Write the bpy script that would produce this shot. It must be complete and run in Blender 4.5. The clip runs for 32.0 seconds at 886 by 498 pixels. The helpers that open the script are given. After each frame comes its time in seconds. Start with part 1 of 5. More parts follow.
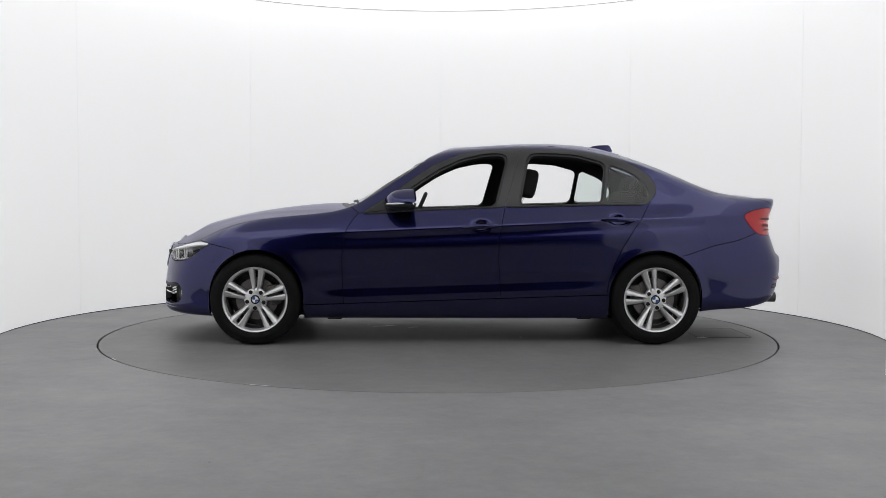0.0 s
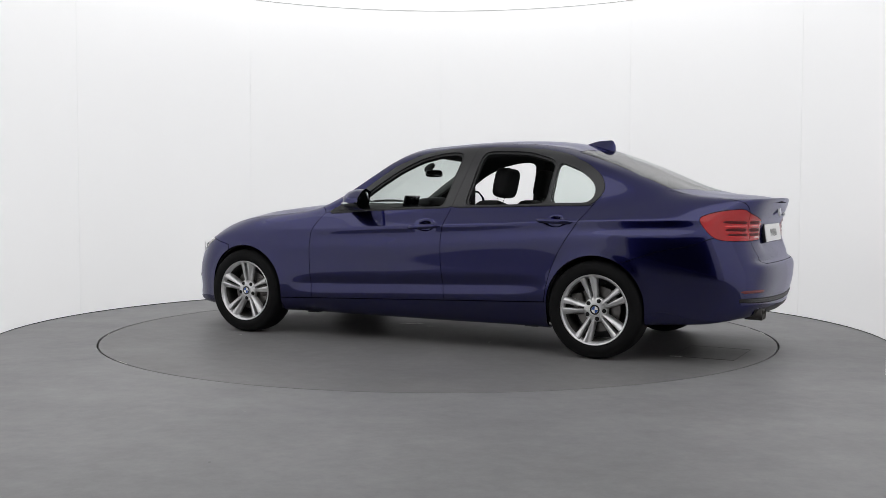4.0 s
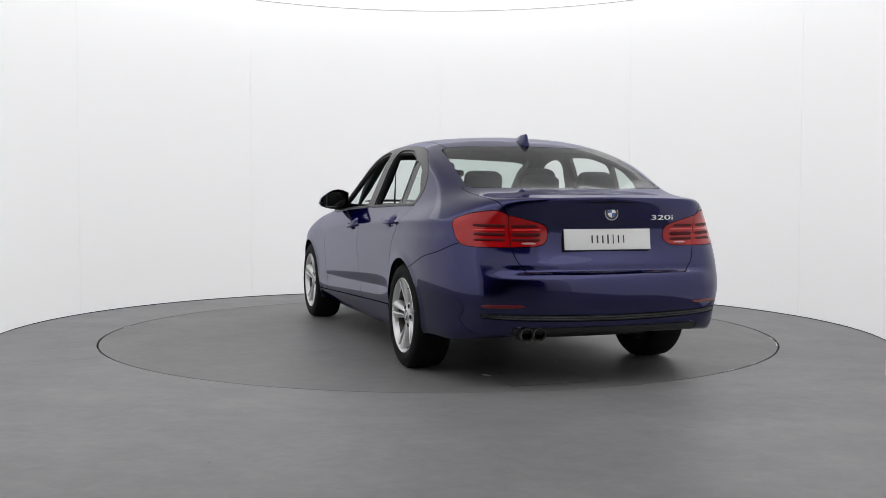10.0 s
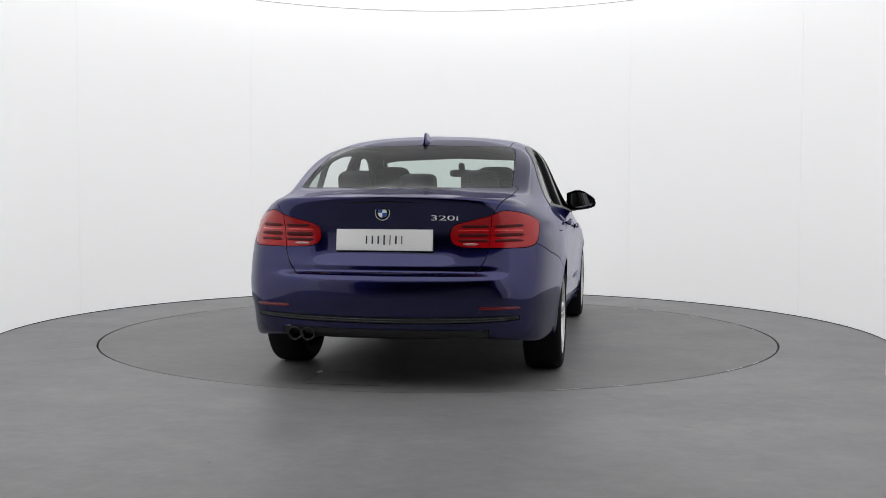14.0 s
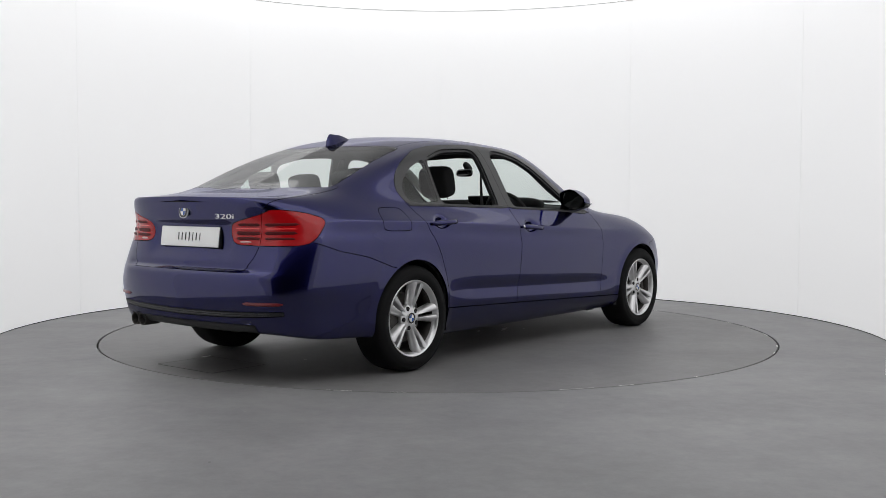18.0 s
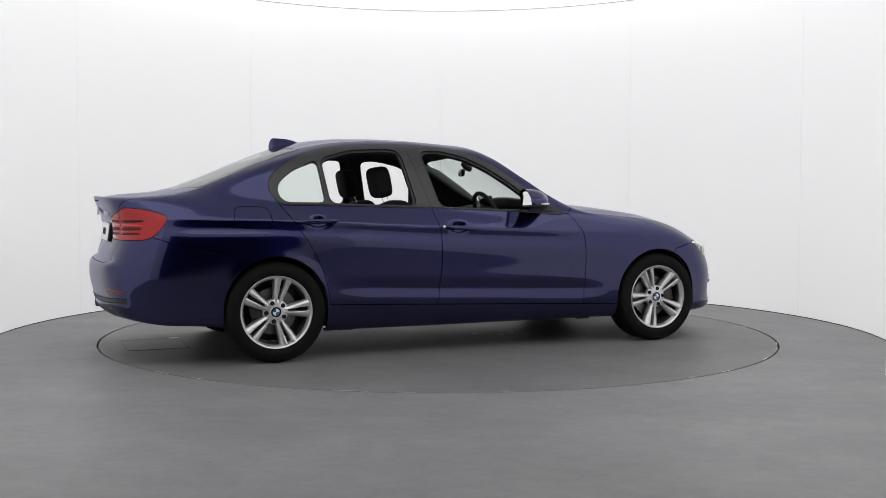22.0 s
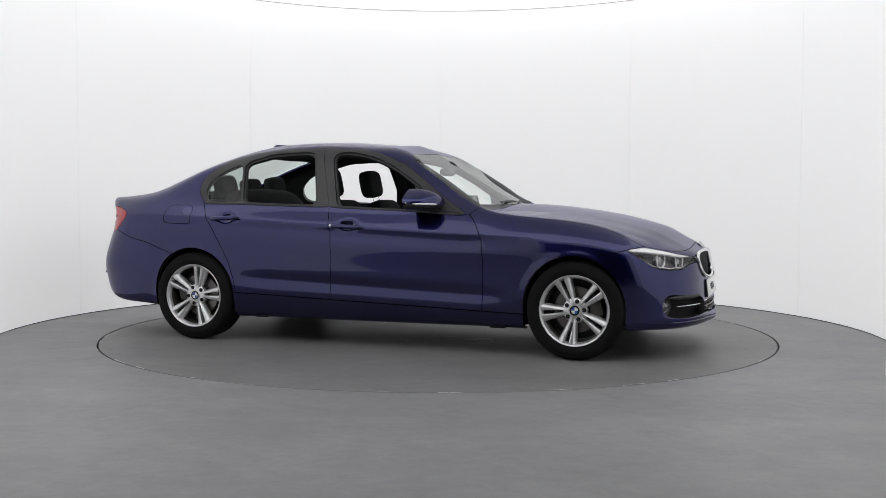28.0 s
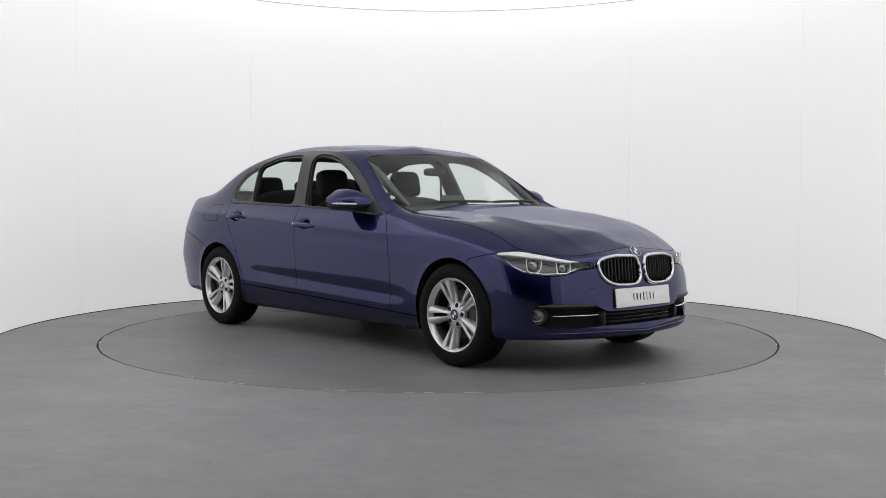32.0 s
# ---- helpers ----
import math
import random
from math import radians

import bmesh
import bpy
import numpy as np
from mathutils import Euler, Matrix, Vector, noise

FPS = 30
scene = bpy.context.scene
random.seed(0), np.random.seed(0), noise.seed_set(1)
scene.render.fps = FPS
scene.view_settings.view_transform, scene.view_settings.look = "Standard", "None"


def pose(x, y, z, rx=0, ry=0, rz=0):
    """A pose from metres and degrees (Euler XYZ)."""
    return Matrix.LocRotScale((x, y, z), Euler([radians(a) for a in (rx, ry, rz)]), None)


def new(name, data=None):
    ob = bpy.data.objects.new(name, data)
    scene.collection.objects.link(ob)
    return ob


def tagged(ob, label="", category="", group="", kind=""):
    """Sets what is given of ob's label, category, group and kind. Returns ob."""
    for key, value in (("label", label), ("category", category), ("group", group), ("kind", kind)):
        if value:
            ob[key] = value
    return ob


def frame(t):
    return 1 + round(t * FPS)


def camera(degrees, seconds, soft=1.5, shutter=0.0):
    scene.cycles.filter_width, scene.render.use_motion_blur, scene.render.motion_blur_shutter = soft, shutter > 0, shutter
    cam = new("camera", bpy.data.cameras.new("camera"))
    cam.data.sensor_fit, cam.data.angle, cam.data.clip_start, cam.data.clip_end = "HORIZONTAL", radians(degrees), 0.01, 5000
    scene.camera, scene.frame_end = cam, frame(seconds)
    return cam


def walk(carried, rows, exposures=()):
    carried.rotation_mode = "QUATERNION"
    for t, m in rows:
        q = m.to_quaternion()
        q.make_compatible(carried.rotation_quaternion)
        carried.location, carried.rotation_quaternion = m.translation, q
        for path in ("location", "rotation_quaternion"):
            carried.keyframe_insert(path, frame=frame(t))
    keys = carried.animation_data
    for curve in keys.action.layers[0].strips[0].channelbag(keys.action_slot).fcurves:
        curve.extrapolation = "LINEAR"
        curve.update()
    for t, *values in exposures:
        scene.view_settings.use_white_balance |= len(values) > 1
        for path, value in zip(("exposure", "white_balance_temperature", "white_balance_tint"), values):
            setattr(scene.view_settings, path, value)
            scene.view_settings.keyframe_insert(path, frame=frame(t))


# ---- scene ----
# camera on a fixed stand in front of the booth's opening
cam = camera(46.77, 32.0, soft=0.65)
EYE = pose(0.0, -7.876, 1.0335, 87.124, -0.149, -0.23)
walk(cam, [(0.0, EYE), (32.0, EYE)])

# the turntable turns clockwise, seen from above, at an almost even pace
START, PACE, EASE = 3.15834, -0.125127, 0.0000594
CAR_X, CAR_Y = -0.1112, -0.1512


def table_angle(t):
    return START + PACE * t + EASE * t * (t - 32.0)


# ---- light ----
world = bpy.data.worlds.new("world")
scene.world = world
world.use_nodes = True
world.node_tree.nodes["Background"].inputs[0].default_value = (0.05, 0.052, 0.055, 1)
world.node_tree.nodes["Background"].inputs[1].default_value = 0.2
# glow strengths; the wall's is added to even out its brightness
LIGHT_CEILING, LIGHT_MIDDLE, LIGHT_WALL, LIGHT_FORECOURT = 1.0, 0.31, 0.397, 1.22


# ---- materials ----
def material(name, color, rough=0.5, metal=0.0, coat=0.0, coat_rough=0.03, emit=0.0, alpha=1.0, spec=0.5, vary=0.0, vary_scale=8.0, bump=0.0,
             bump_scale=200.0, rough_vary=0.0, transmission=0.0, ior=1.5, edge=None):
    m = bpy.data.materials.new(name)
    m.use_nodes = True
    nt = m.node_tree
    b = nt.nodes["Principled BSDF"]
    b.inputs["Base Color"].default_value = (*color, 1)
    b.inputs["Roughness"].default_value = rough
    b.inputs["Metallic"].default_value = metal
    b.inputs["Coat Weight"].default_value = coat
    b.inputs["Coat Roughness"].default_value = coat_rough
    b.inputs["Specular IOR Level"].default_value = spec
    b.inputs["Transmission Weight"].default_value = transmission
    b.inputs["IOR"].default_value = ior
    if edge:
        b.inputs["Specular Tint"].default_value = (*edge, 1)
    if emit:
        b.inputs["Emission Color"].default_value = (*color, 1)
        b.inputs["Emission Strength"].default_value = emit
    if vary or bump or rough_vary:
        co = nt.nodes.new("ShaderNodeTexCoord")
        n1 = nt.nodes.new("ShaderNodeTexNoise")
        n1.inputs["Scale"].default_value = vary_scale
        n1.inputs["Detail"].default_value = 6
        nt.links.new(co.outputs["Object"], n1.inputs["Vector"])
        if vary:
            ramp = nt.nodes.new("ShaderNodeMix")
            ramp.data_type = "RGBA"
            ramp.inputs[6].default_value = (*[c * (1 - vary) for c in color], 1)
            ramp.inputs[7].default_value = (*[min(1, c * (1 + vary)) for c in color], 1)
            nt.links.new(n1.outputs["Fac"], ramp.inputs[0])
            nt.links.new(ramp.outputs[2], b.inputs["Base Color"])
        if rough_vary:
            mr = nt.nodes.new("ShaderNodeMapRange")
            mr.inputs[3].default_value = max(0, rough - rough_vary)
            mr.inputs[4].default_value = min(1, rough + rough_vary)
            nt.links.new(n1.outputs["Fac"], mr.inputs[0])
            nt.links.new(mr.outputs[0], b.inputs["Roughness"])
        if bump:
            n2 = nt.nodes.new("ShaderNodeTexNoise")
            n2.inputs["Scale"].default_value = bump_scale
            n2.inputs["Detail"].default_value = 4
            nt.links.new(co.outputs["Object"], n2.inputs["Vector"])
            bp = nt.nodes.new("ShaderNodeBump")
            bp.inputs["Strength"].default_value = bump
            bp.inputs["Distance"].default_value = 0.002
            nt.links.new(n2.outputs["Fac"], bp.inputs["Height"])
            nt.links.new(bp.outputs[0], b.inputs["Normal"])
    return m


def floor_paint(name, color):
    """Worn grey paint: broad stains, fine grain, faint wiped streaks and a few specks."""
    m = material(name, color, 0.5, vary=0.10, vary_scale=0.9, bump=0.12, bump_scale=70, rough_vary=0.15)
    nt = m.node_tree
    b = nt.nodes["Principled BSDF"]
    co = nt.nodes.new("ShaderNodeTexCoord")
    base = b.inputs["Base Color"].links[0].from_socket

    def noise_layer(scale, stretch, detail, lo, hi, rot):
        mp = nt.nodes.new("ShaderNodeMapping")
        mp.inputs["Scale"].default_value = stretch
        mp.inputs["Rotation"].default_value = (0, 0, rot)
        n = nt.nodes.new("ShaderNodeTexNoise")
        n.inputs["Scale"].default_value = scale
        n.inputs["Detail"].default_value = detail
        n.inputs["Roughness"].default_value = 0.65
        r = nt.nodes.new("ShaderNodeMapRange")
        r.inputs[1].default_value, r.inputs[2].default_value = 0.3, 0.7
        r.inputs[3].default_value, r.inputs[4].default_value = lo, hi
        nt.links.new(co.outputs["Object"], mp.inputs[0])
        nt.links.new(mp.outputs[0], n.inputs["Vector"])
        nt.links.new(n.outputs["Fac"], r.inputs[0])
        return r.outputs[0]

    for layer in (noise_layer(2.6, (1, 1, 1), 7, 0.90, 1.07, 0.0), noise_layer(0.8, (1, 1.5, 1), 8, 0.88, 1.06, 0.9), noise_layer(11.0, (1, 1, 1), 5, 0.92, 1.07, 0.0), noise_layer(1.6, (1, 1.6, 1), 7, 0.95, 1.05, 0.6), noise_layer(40.0, (1, 1, 1), 3, 0.97, 1.03, 0.0)):
        mix = nt.nodes.new("ShaderNodeVectorMath")
        mix.operation = "SCALE"
        nt.links.new(base, mix.inputs[0])
        nt.links.new(layer, mix.inputs["Scale"])
        base = mix.outputs[0]
    vor = nt.nodes.new("ShaderNodeTexVoronoi")
    vor.inputs["Scale"].default_value = 2.2
    nt.links.new(co.outputs["Object"], vor.inputs["Vector"])
    near = nt.nodes.new("ShaderNodeMath")
    near.operation = "LESS_THAN"
    near.inputs[1].default_value = 0.013
    nt.links.new(vor.outputs["Distance"], near.inputs[0])
    speck = nt.nodes.new("ShaderNodeMix")
    speck.data_type = "RGBA"
    nt.links.new(near.outputs[0], speck.inputs[0])
    nt.links.new(base, speck.inputs[6])
    sc = nt.nodes.new("ShaderNodeSeparateColor")
    nt.links.new(vor.outputs["Color"], sc.inputs[0])
    sp = nt.nodes.new("ShaderNodeMapRange")
    sp.inputs[3].default_value, sp.inputs[4].default_value = 0.03, 0.32
    nt.links.new(sc.outputs[0], sp.inputs[0])
    nt.links.new(sp.outputs[0], speck.inputs[7])
    nt.links.new(speck.outputs[2], b.inputs["Base Color"])
    return m


# white panels given a low glow of their own on top of the lit colour
M_WALL = material("glowing_white_panel", (0.86, 0.86, 0.865), 0.55, emit=LIGHT_WALL, vary=0.015, vary_scale=1.2)
M_FRONT = material("white_wall_paint", (0.78, 0.78, 0.785), 0.6, vary=0.03, vary_scale=2.0)
M_TOP_LINE = material("grey_top_line", (0.60, 0.60, 0.60), 0.6)
M_BACKING = material("grey_backing", (0.55, 0.55, 0.55), 0.7)
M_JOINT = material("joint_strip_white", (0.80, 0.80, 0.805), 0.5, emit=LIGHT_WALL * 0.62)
M_FLOOR = floor_paint("grey_floor_paint", (0.252, 0.250, 0.253))
M_TABLE = floor_paint("turntable_paint", (0.206, 0.202, 0.201))
M_ROOM = material("dark_room_paint", (0.10, 0.10, 0.105), 0.8, vary=0.1)
M_CEILDIM = material("dim_stretched_ceiling", (0.80, 0.80, 0.80), 0.6, emit=LIGHT_MIDDLE)
# glow of the ceiling's unseen front part, added to light floor and car
M_FORECOURT = material("added_forecourt_glow", (0.80, 0.80, 0.80), 0.6, emit=LIGHT_FORECOURT)
M_CEIL = material("luminous_ceiling", (0.80, 0.80, 0.80), 0.6, emit=LIGHT_CEILING)
M_PAINT = material("blue_metallic_paint", (0.0120, 0.0122, 0.084), 0.27, metal=1.0, coat=1.0, coat_rough=0.045, edge=(0.08, 0.08, 0.42))


def soften_glancing_coat(m, least):
    """The lacquer's gloss falls off towards glancing angles."""
    nt = m.node_tree
    lw = nt.nodes.new("ShaderNodeLayerWeight")
    lw.inputs[0].default_value = 0.5
    mr = nt.nodes.new("ShaderNodeMapRange")
    mr.interpolation_type = "SMOOTHSTEP"
    mr.inputs[1].default_value, mr.inputs[2].default_value = 0.72, 0.92
    mr.inputs[3].default_value, mr.inputs[4].default_value = 1.0, least
    nt.links.new(lw.outputs["Facing"], mr.inputs[0])
    nt.links.new(mr.outputs[0], nt.nodes["Principled BSDF"].inputs["Coat Weight"])


M_PAINT.node_tree.nodes["Principled BSDF"].inputs["Coat IOR"].default_value = 1.53
soften_glancing_coat(M_PAINT, 0.55)
M_BLACK = material("black_plastic", (0.016, 0.016, 0.017), 0.45, vary=0.1)
M_TYRE = material("tyre_rubber", (0.0055, 0.0055, 0.006), 0.75, spec=0.18, vary=0.2, vary_scale=20, bump=0.3, bump_scale=150)
M_RIM = material("silver_alloy", (0.70, 0.70, 0.705), 0.30, metal=0.75, coat=0.3, vary=0.06, vary_scale=15)
M_DARKMETAL = material("dark_metal", (0.09, 0.085, 0.08), 0.5, metal=0.8, vary=0.3, vary_scale=25)


def glass(name, tint, gloss=1.0):
    m = bpy.data.materials.new(name)
    m.use_nodes = True
    nt = m.node_tree
    nt.nodes.clear()
    out = nt.nodes.new("ShaderNodeOutputMaterial")
    mix = nt.nodes.new("ShaderNodeMixShader")
    tr = nt.nodes.new("ShaderNodeBsdfTransparent")
    tr.inputs[0].default_value = (*tint, 1)
    gl = nt.nodes.new("ShaderNodeBsdfGlossy")
    gl.inputs["Roughness"].default_value = 0.01
    # the same gloss on both faces of the pane: Schlick's curve on the facing angle
    lw = nt.nodes.new("ShaderNodeLayerWeight")
    lw.inputs[0].default_value = 0.5
    pw = nt.nodes.new("ShaderNodeMath")
    pw.operation = "POWER"
    pw.inputs[1].default_value = 5.0
    ma = nt.nodes.new("ShaderNodeMath")
    ma.operation = "MULTIPLY_ADD"
    ma.inputs[1].default_value = 0.90 * gloss
    ma.inputs[2].default_value = 0.05 * gloss
    nt.links.new(lw.outputs["Facing"], pw.inputs[0])
    nt.links.new(pw.outputs[0], ma.inputs[0])
    nt.links.new(ma.outputs[0], mix.inputs[0])
    nt.links.new(tr.outputs[0], mix.inputs[1])
    nt.links.new(gl.outputs[0], mix.inputs[2])
    nt.links.new(mix.outputs[0], out.inputs[0])
    return m


M_GLASS = glass("tinted_glass", (0.80, 0.87, 0.84), 1.0)
M_CLEAR = glass("clear_cover", (0.95, 0.95, 0.95))
M_TRIM = material("satin_black_trim", (0.034, 0.034, 0.036), 0.33, vary=0.05)
M_STRIP = material("dark_grey_strip", (0.014, 0.014, 0.016), 0.4)
M_TRIMRIB = material("grey_rib", (0.030, 0.030, 0.034), 0.35)
M_BUCKET = material("reflector_grey", (0.16, 0.16, 0.165), 0.3, metal=0.5)
M_RED = material("red_lens", (0.40, 0.005, 0.008), 0.12, coat=0.2, spec=0.4, vary=0.15, vary_scale=12)
M_REFLECTOR = material("red_reflector", (0.14, 0.005, 0.007), 0.3, coat=0.3)
M_REDDARK = material("dark_red_lens", (0.085, 0.003, 0.005), 0.5, spec=0.2)
M_REDLIGHT = material("bright_red_guide", (0.80, 0.035, 0.035), 0.2, coat=1.0)
M_PINK = material("pale_lens", (0.62, 0.30, 0.30), 0.2, coat=1.0)
M_LINING = material("dark_lining", (0.018, 0.018, 0.019), 0.9, vary=0.15, vary_scale=60)
M_CLOTH = material("black_cloth", (0.014, 0.014, 0.015), 0.95, vary=0.25, vary_scale=90, bump=0.3, bump_scale=500)
M_DASH = material("black_soft_plastic", (0.020, 0.020, 0.021), 0.7, bump=0.2, bump_scale=600)
M_PILLAR = material("grey_pillar_fabric", (0.16, 0.165, 0.165), 0.9, vary=0.1, vary_scale=80)
M_CHROME = material("chrome", (0.75, 0.75, 0.76), 0.12, metal=1.0)
M_SILVER = material("silver_lettering", (0.80, 0.80, 0.81), 0.4, metal=0.15)
M_DARKCHROME = material("dark_chrome", (0.22, 0.22, 0.23), 0.25, metal=1.0)
M_GLOSSBLACK = material("gloss_black", (0.010, 0.010, 0.011), 0.15, coat=0.5)
M_BLACKHOLE = material("black_opening", (0.006, 0.006, 0.006), 0.9)
M_BADGEBLUE = material("badge_blue", (0.03, 0.10, 0.36), 0.2, coat=1.0)
M_WHITE = material("white_plastic", (0.88, 0.88, 0.89), 0.25, coat=0.6)
M_LENS = material("lamp_lens", (0.30, 0.31, 0.32), 0.06, metal=0.7, coat=1.0)
M_FOG = material("fog_lens", (0.13, 0.13, 0.135), 0.12, metal=0.6, coat=0.6)
M_DISC = material("brake_steel", (0.20, 0.19, 0.185), 0.4, metal=0.9, vary=0.2, vary_scale=30)
M_PLATE = material("white_plate", (0.95, 0.95, 0.94), 0.4)
M_INK = material("dark_ink", (0.03, 0.03, 0.03), 0.5)
M_MIRROR = material("mirror_glass", (0.88, 0.89, 0.90), 0.01, metal=1.0)
M_SCUFF = material("pale_scuff", (0.84, 0.84, 0.82), 0.6, vary=0.15, vary_scale=40)
M_SCUFFDARK = material("dark_joint", (0.155, 0.153, 0.152), 0.7)


# ---- mesh helpers ----
def mesh_object(name, verts, faces, mat, parent=None, smooth=True, label=""):
    me = bpy.data.meshes.new(name)
    me.from_pydata([tuple(v) for v in verts], [], [tuple(f) for f in faces])
    me.update()
    if smooth:
        me.polygons.foreach_set("use_smooth", [True] * len(me.polygons))
    me.materials.append(mat)
    ob = new(name, me)
    ob.parent = parent
    return tagged(ob, label=label)


def part(name, bm, mat, parent=None, label="", smooth=True, sharp=40.0):
    bmesh.ops.recalc_face_normals(bm, faces=bm.faces)
    me = bpy.data.meshes.new(name)
    for f in bm.faces:
        f.smooth = smooth
    lim = radians(sharp)
    for e in bm.edges:
        if len(e.link_faces) == 2 and e.calc_face_angle(0) > lim:
            e.smooth = False
    bm.to_mesh(me)
    bm.free()
    for x in mat if isinstance(mat, (list, tuple)) else [mat]:
        me.materials.append(x)
    ob = new(name, me)
    ob.parent = parent
    return tagged(ob, label=label)


def lathe(profile, steps=64, axis="y"):
    """A surface of revolution of (radius, height) pairs."""
    bm = bmesh.new()
    rings = []
    for r, h in profile:
        ring = []
        for i in range(steps):
            a = 2 * math.pi * i / steps
            c, s = r * math.cos(a), r * math.sin(a)
            ring.append(bm.verts.new({"y": (c, h, s), "z": (c, s, h), "x": (h, c, s)}[axis]))
        rings.append(ring)
    for a, b in zip(rings, rings[1:]):
        for i in range(steps):
            j = (i + 1) % steps
            bm.faces.new((a[i], a[j], b[j], b[i]))
    return bm


def box(bm, size, at, turn=(0, 0, 0), bevel=0.0):
    r = bmesh.ops.create_cube(bm, size=1, matrix=Matrix.LocRotScale(at, Euler([radians(a) for a in turn]), size))
    if bevel:
        es = list({e for v in r["verts"] for e in v.link_edges})
        bmesh.ops.bevel(bm, geom=es, offset=bevel, segments=2, affect="EDGES", profile=0.5)
    return bm


def boxed(name, size, at, mat, parent, turn=(0, 0, 0), bevel=0.0, label=""):
    return part(name, box(bmesh.new(), size, at, turn, bevel), mat, parent, label)


# ---- booth ----
WALL_R, WALL_H, WALL_Y = 3.30, 3.05, 0.06
GAP = 52.0  # half angle of the round wall's opening, seen from the middle
FRONT_Y, DOOR_HALF, DOOR_H = -5.0, 1.95, 2.3  # white front wall with the gateway through which the camera looks


def arc_wall(a0, a1, r0, r1, z0, z1, steps):
    bm = bmesh.new()
    cols = []
    for i in range(steps + 1):
        a = radians(a0 + (a1 - a0) * i / steps)
        s, c = math.sin(a), math.cos(a)
        cols.append([bm.verts.new((r * s, WALL_Y + r * c, z)) for r, z in ((r0, z0), (r0, z1), (r1, z1), (r1, z0))])
    for p, q in zip(cols, cols[1:]):
        for k in range(4):
            bm.faces.new((p[k], q[k], q[(k + 1) % 4], p[(k + 1) % 4]))
    bm.faces.new(cols[0])
    bm.faces.new(cols[-1][::-1])
    return bm


def build_booth():
    wall = tagged(new("wall_booth"), "round wall of white curved panels with an added glow", "wall", kind="structure")
    seams = [-(180 - GAP), -108, -72, -36, 0.3, 36.5, 72.5, 108, 180 - GAP]
    for a, b in zip(seams, seams[1:]):
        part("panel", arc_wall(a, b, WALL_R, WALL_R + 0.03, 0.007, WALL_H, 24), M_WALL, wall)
    # joint strips glow less than the panels, which sets the seams off
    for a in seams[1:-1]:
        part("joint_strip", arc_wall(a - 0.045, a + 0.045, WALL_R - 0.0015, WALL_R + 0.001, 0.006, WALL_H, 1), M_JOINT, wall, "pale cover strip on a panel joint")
    # thin black arc draws the shadow line between wall and floor
    part("foot_gap_shade", arc_wall(-(180 - GAP), 180 - GAP, WALL_R + 0.003, WALL_R + 0.030, 0.0, 0.0065, 120), M_BLACK, wall, "black strip standing in for the shadow gap under the wall")
    part("backing", arc_wall(-(180 - GAP), 180 - GAP, WALL_R + 0.034, WALL_R + 0.1, 0.0, WALL_H, 120), M_BACKING, wall)
    # thin grey ring that draws the line where wall and ceiling meet
    part("top_line", arc_wall(-(180 - GAP), 180 - GAP, WALL_R - 0.004, WALL_R + 0.06, WALL_H + 0.001, WALL_H + 0.009, 120), M_TOP_LINE, wall, "thin grey line under the ceiling")
    # straight white side walls of the forecourt, with the same added glow, and the front wall with its gateway
    ex, ey = WALL_R * math.sin(radians(GAP)), WALL_Y - WALL_R * math.cos(radians(GAP))
    for name, sx in (("wall_forecourt_east", 1), ("wall_forecourt_west", -1)):
        w = tagged(new(name), "straight white wall beside the forecourt", "wall", kind="structure")
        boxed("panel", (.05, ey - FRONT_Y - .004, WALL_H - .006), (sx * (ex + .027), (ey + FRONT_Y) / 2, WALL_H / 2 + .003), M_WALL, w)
    w = tagged(new("wall_front"), "white front wall with a wide gateway", "wall", kind="structure")
    wide = ex + .08 - DOOR_HALF
    for sx in (1, -1):
        boxed("panel", (wide, .12, WALL_H - .006), (sx * (DOOR_HALF + wide / 2), FRONT_Y - .06, WALL_H / 2 + .003), M_FRONT, w)
    boxed("lintel", (2 * DOOR_HALF - .004, .12, WALL_H - DOOR_H), (0, FRONT_Y - .06, (WALL_H + DOOR_H) / 2), M_FRONT, w)
    # stretched ceiling: a luminous band along the wall, a dim round middle, and an unseen glowing part added over the
    # forecourt
    mid_r, z0, z1 = 2.65, WALL_H + 0.012, WALL_H + 0.06
    bm = bmesh.new()
    angles = [radians(a) for a in range(0, 360, 3)]
    inner = [(mid_r * math.cos(a), WALL_Y + mid_r * math.sin(a)) for a in angles]
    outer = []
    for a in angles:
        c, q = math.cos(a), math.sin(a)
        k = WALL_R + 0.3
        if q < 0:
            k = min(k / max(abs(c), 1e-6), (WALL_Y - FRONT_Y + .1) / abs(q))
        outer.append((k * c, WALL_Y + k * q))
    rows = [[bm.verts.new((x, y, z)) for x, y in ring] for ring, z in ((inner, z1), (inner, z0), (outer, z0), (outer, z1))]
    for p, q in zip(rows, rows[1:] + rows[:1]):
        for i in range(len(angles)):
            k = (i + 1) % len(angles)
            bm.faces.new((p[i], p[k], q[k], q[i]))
    dim = part("middle", lathe([(0.0005, z0 + 0.002), (mid_r - 0.004, z0 + 0.002), (mid_r - 0.004, z1), (0.0005, z1)], 96, "z"), M_CEILDIM, None, "dim round middle of the ceiling", smooth=False)
    dim.location = (0, WALL_Y, 0)
    # faces towards the forecourt take the added, stronger glow
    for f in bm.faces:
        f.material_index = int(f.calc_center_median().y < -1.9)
    dim.parent = tagged(part("ceiling", bm, [M_CEIL, M_FORECOURT], None, smooth=False), "glowing white ceiling of the booth, with an unseen part added in front", "ceiling", kind="structure")
    # floor: a ground sheet with a round pit in which the turntable lies flush
    bm = bmesh.new()
    rings = []
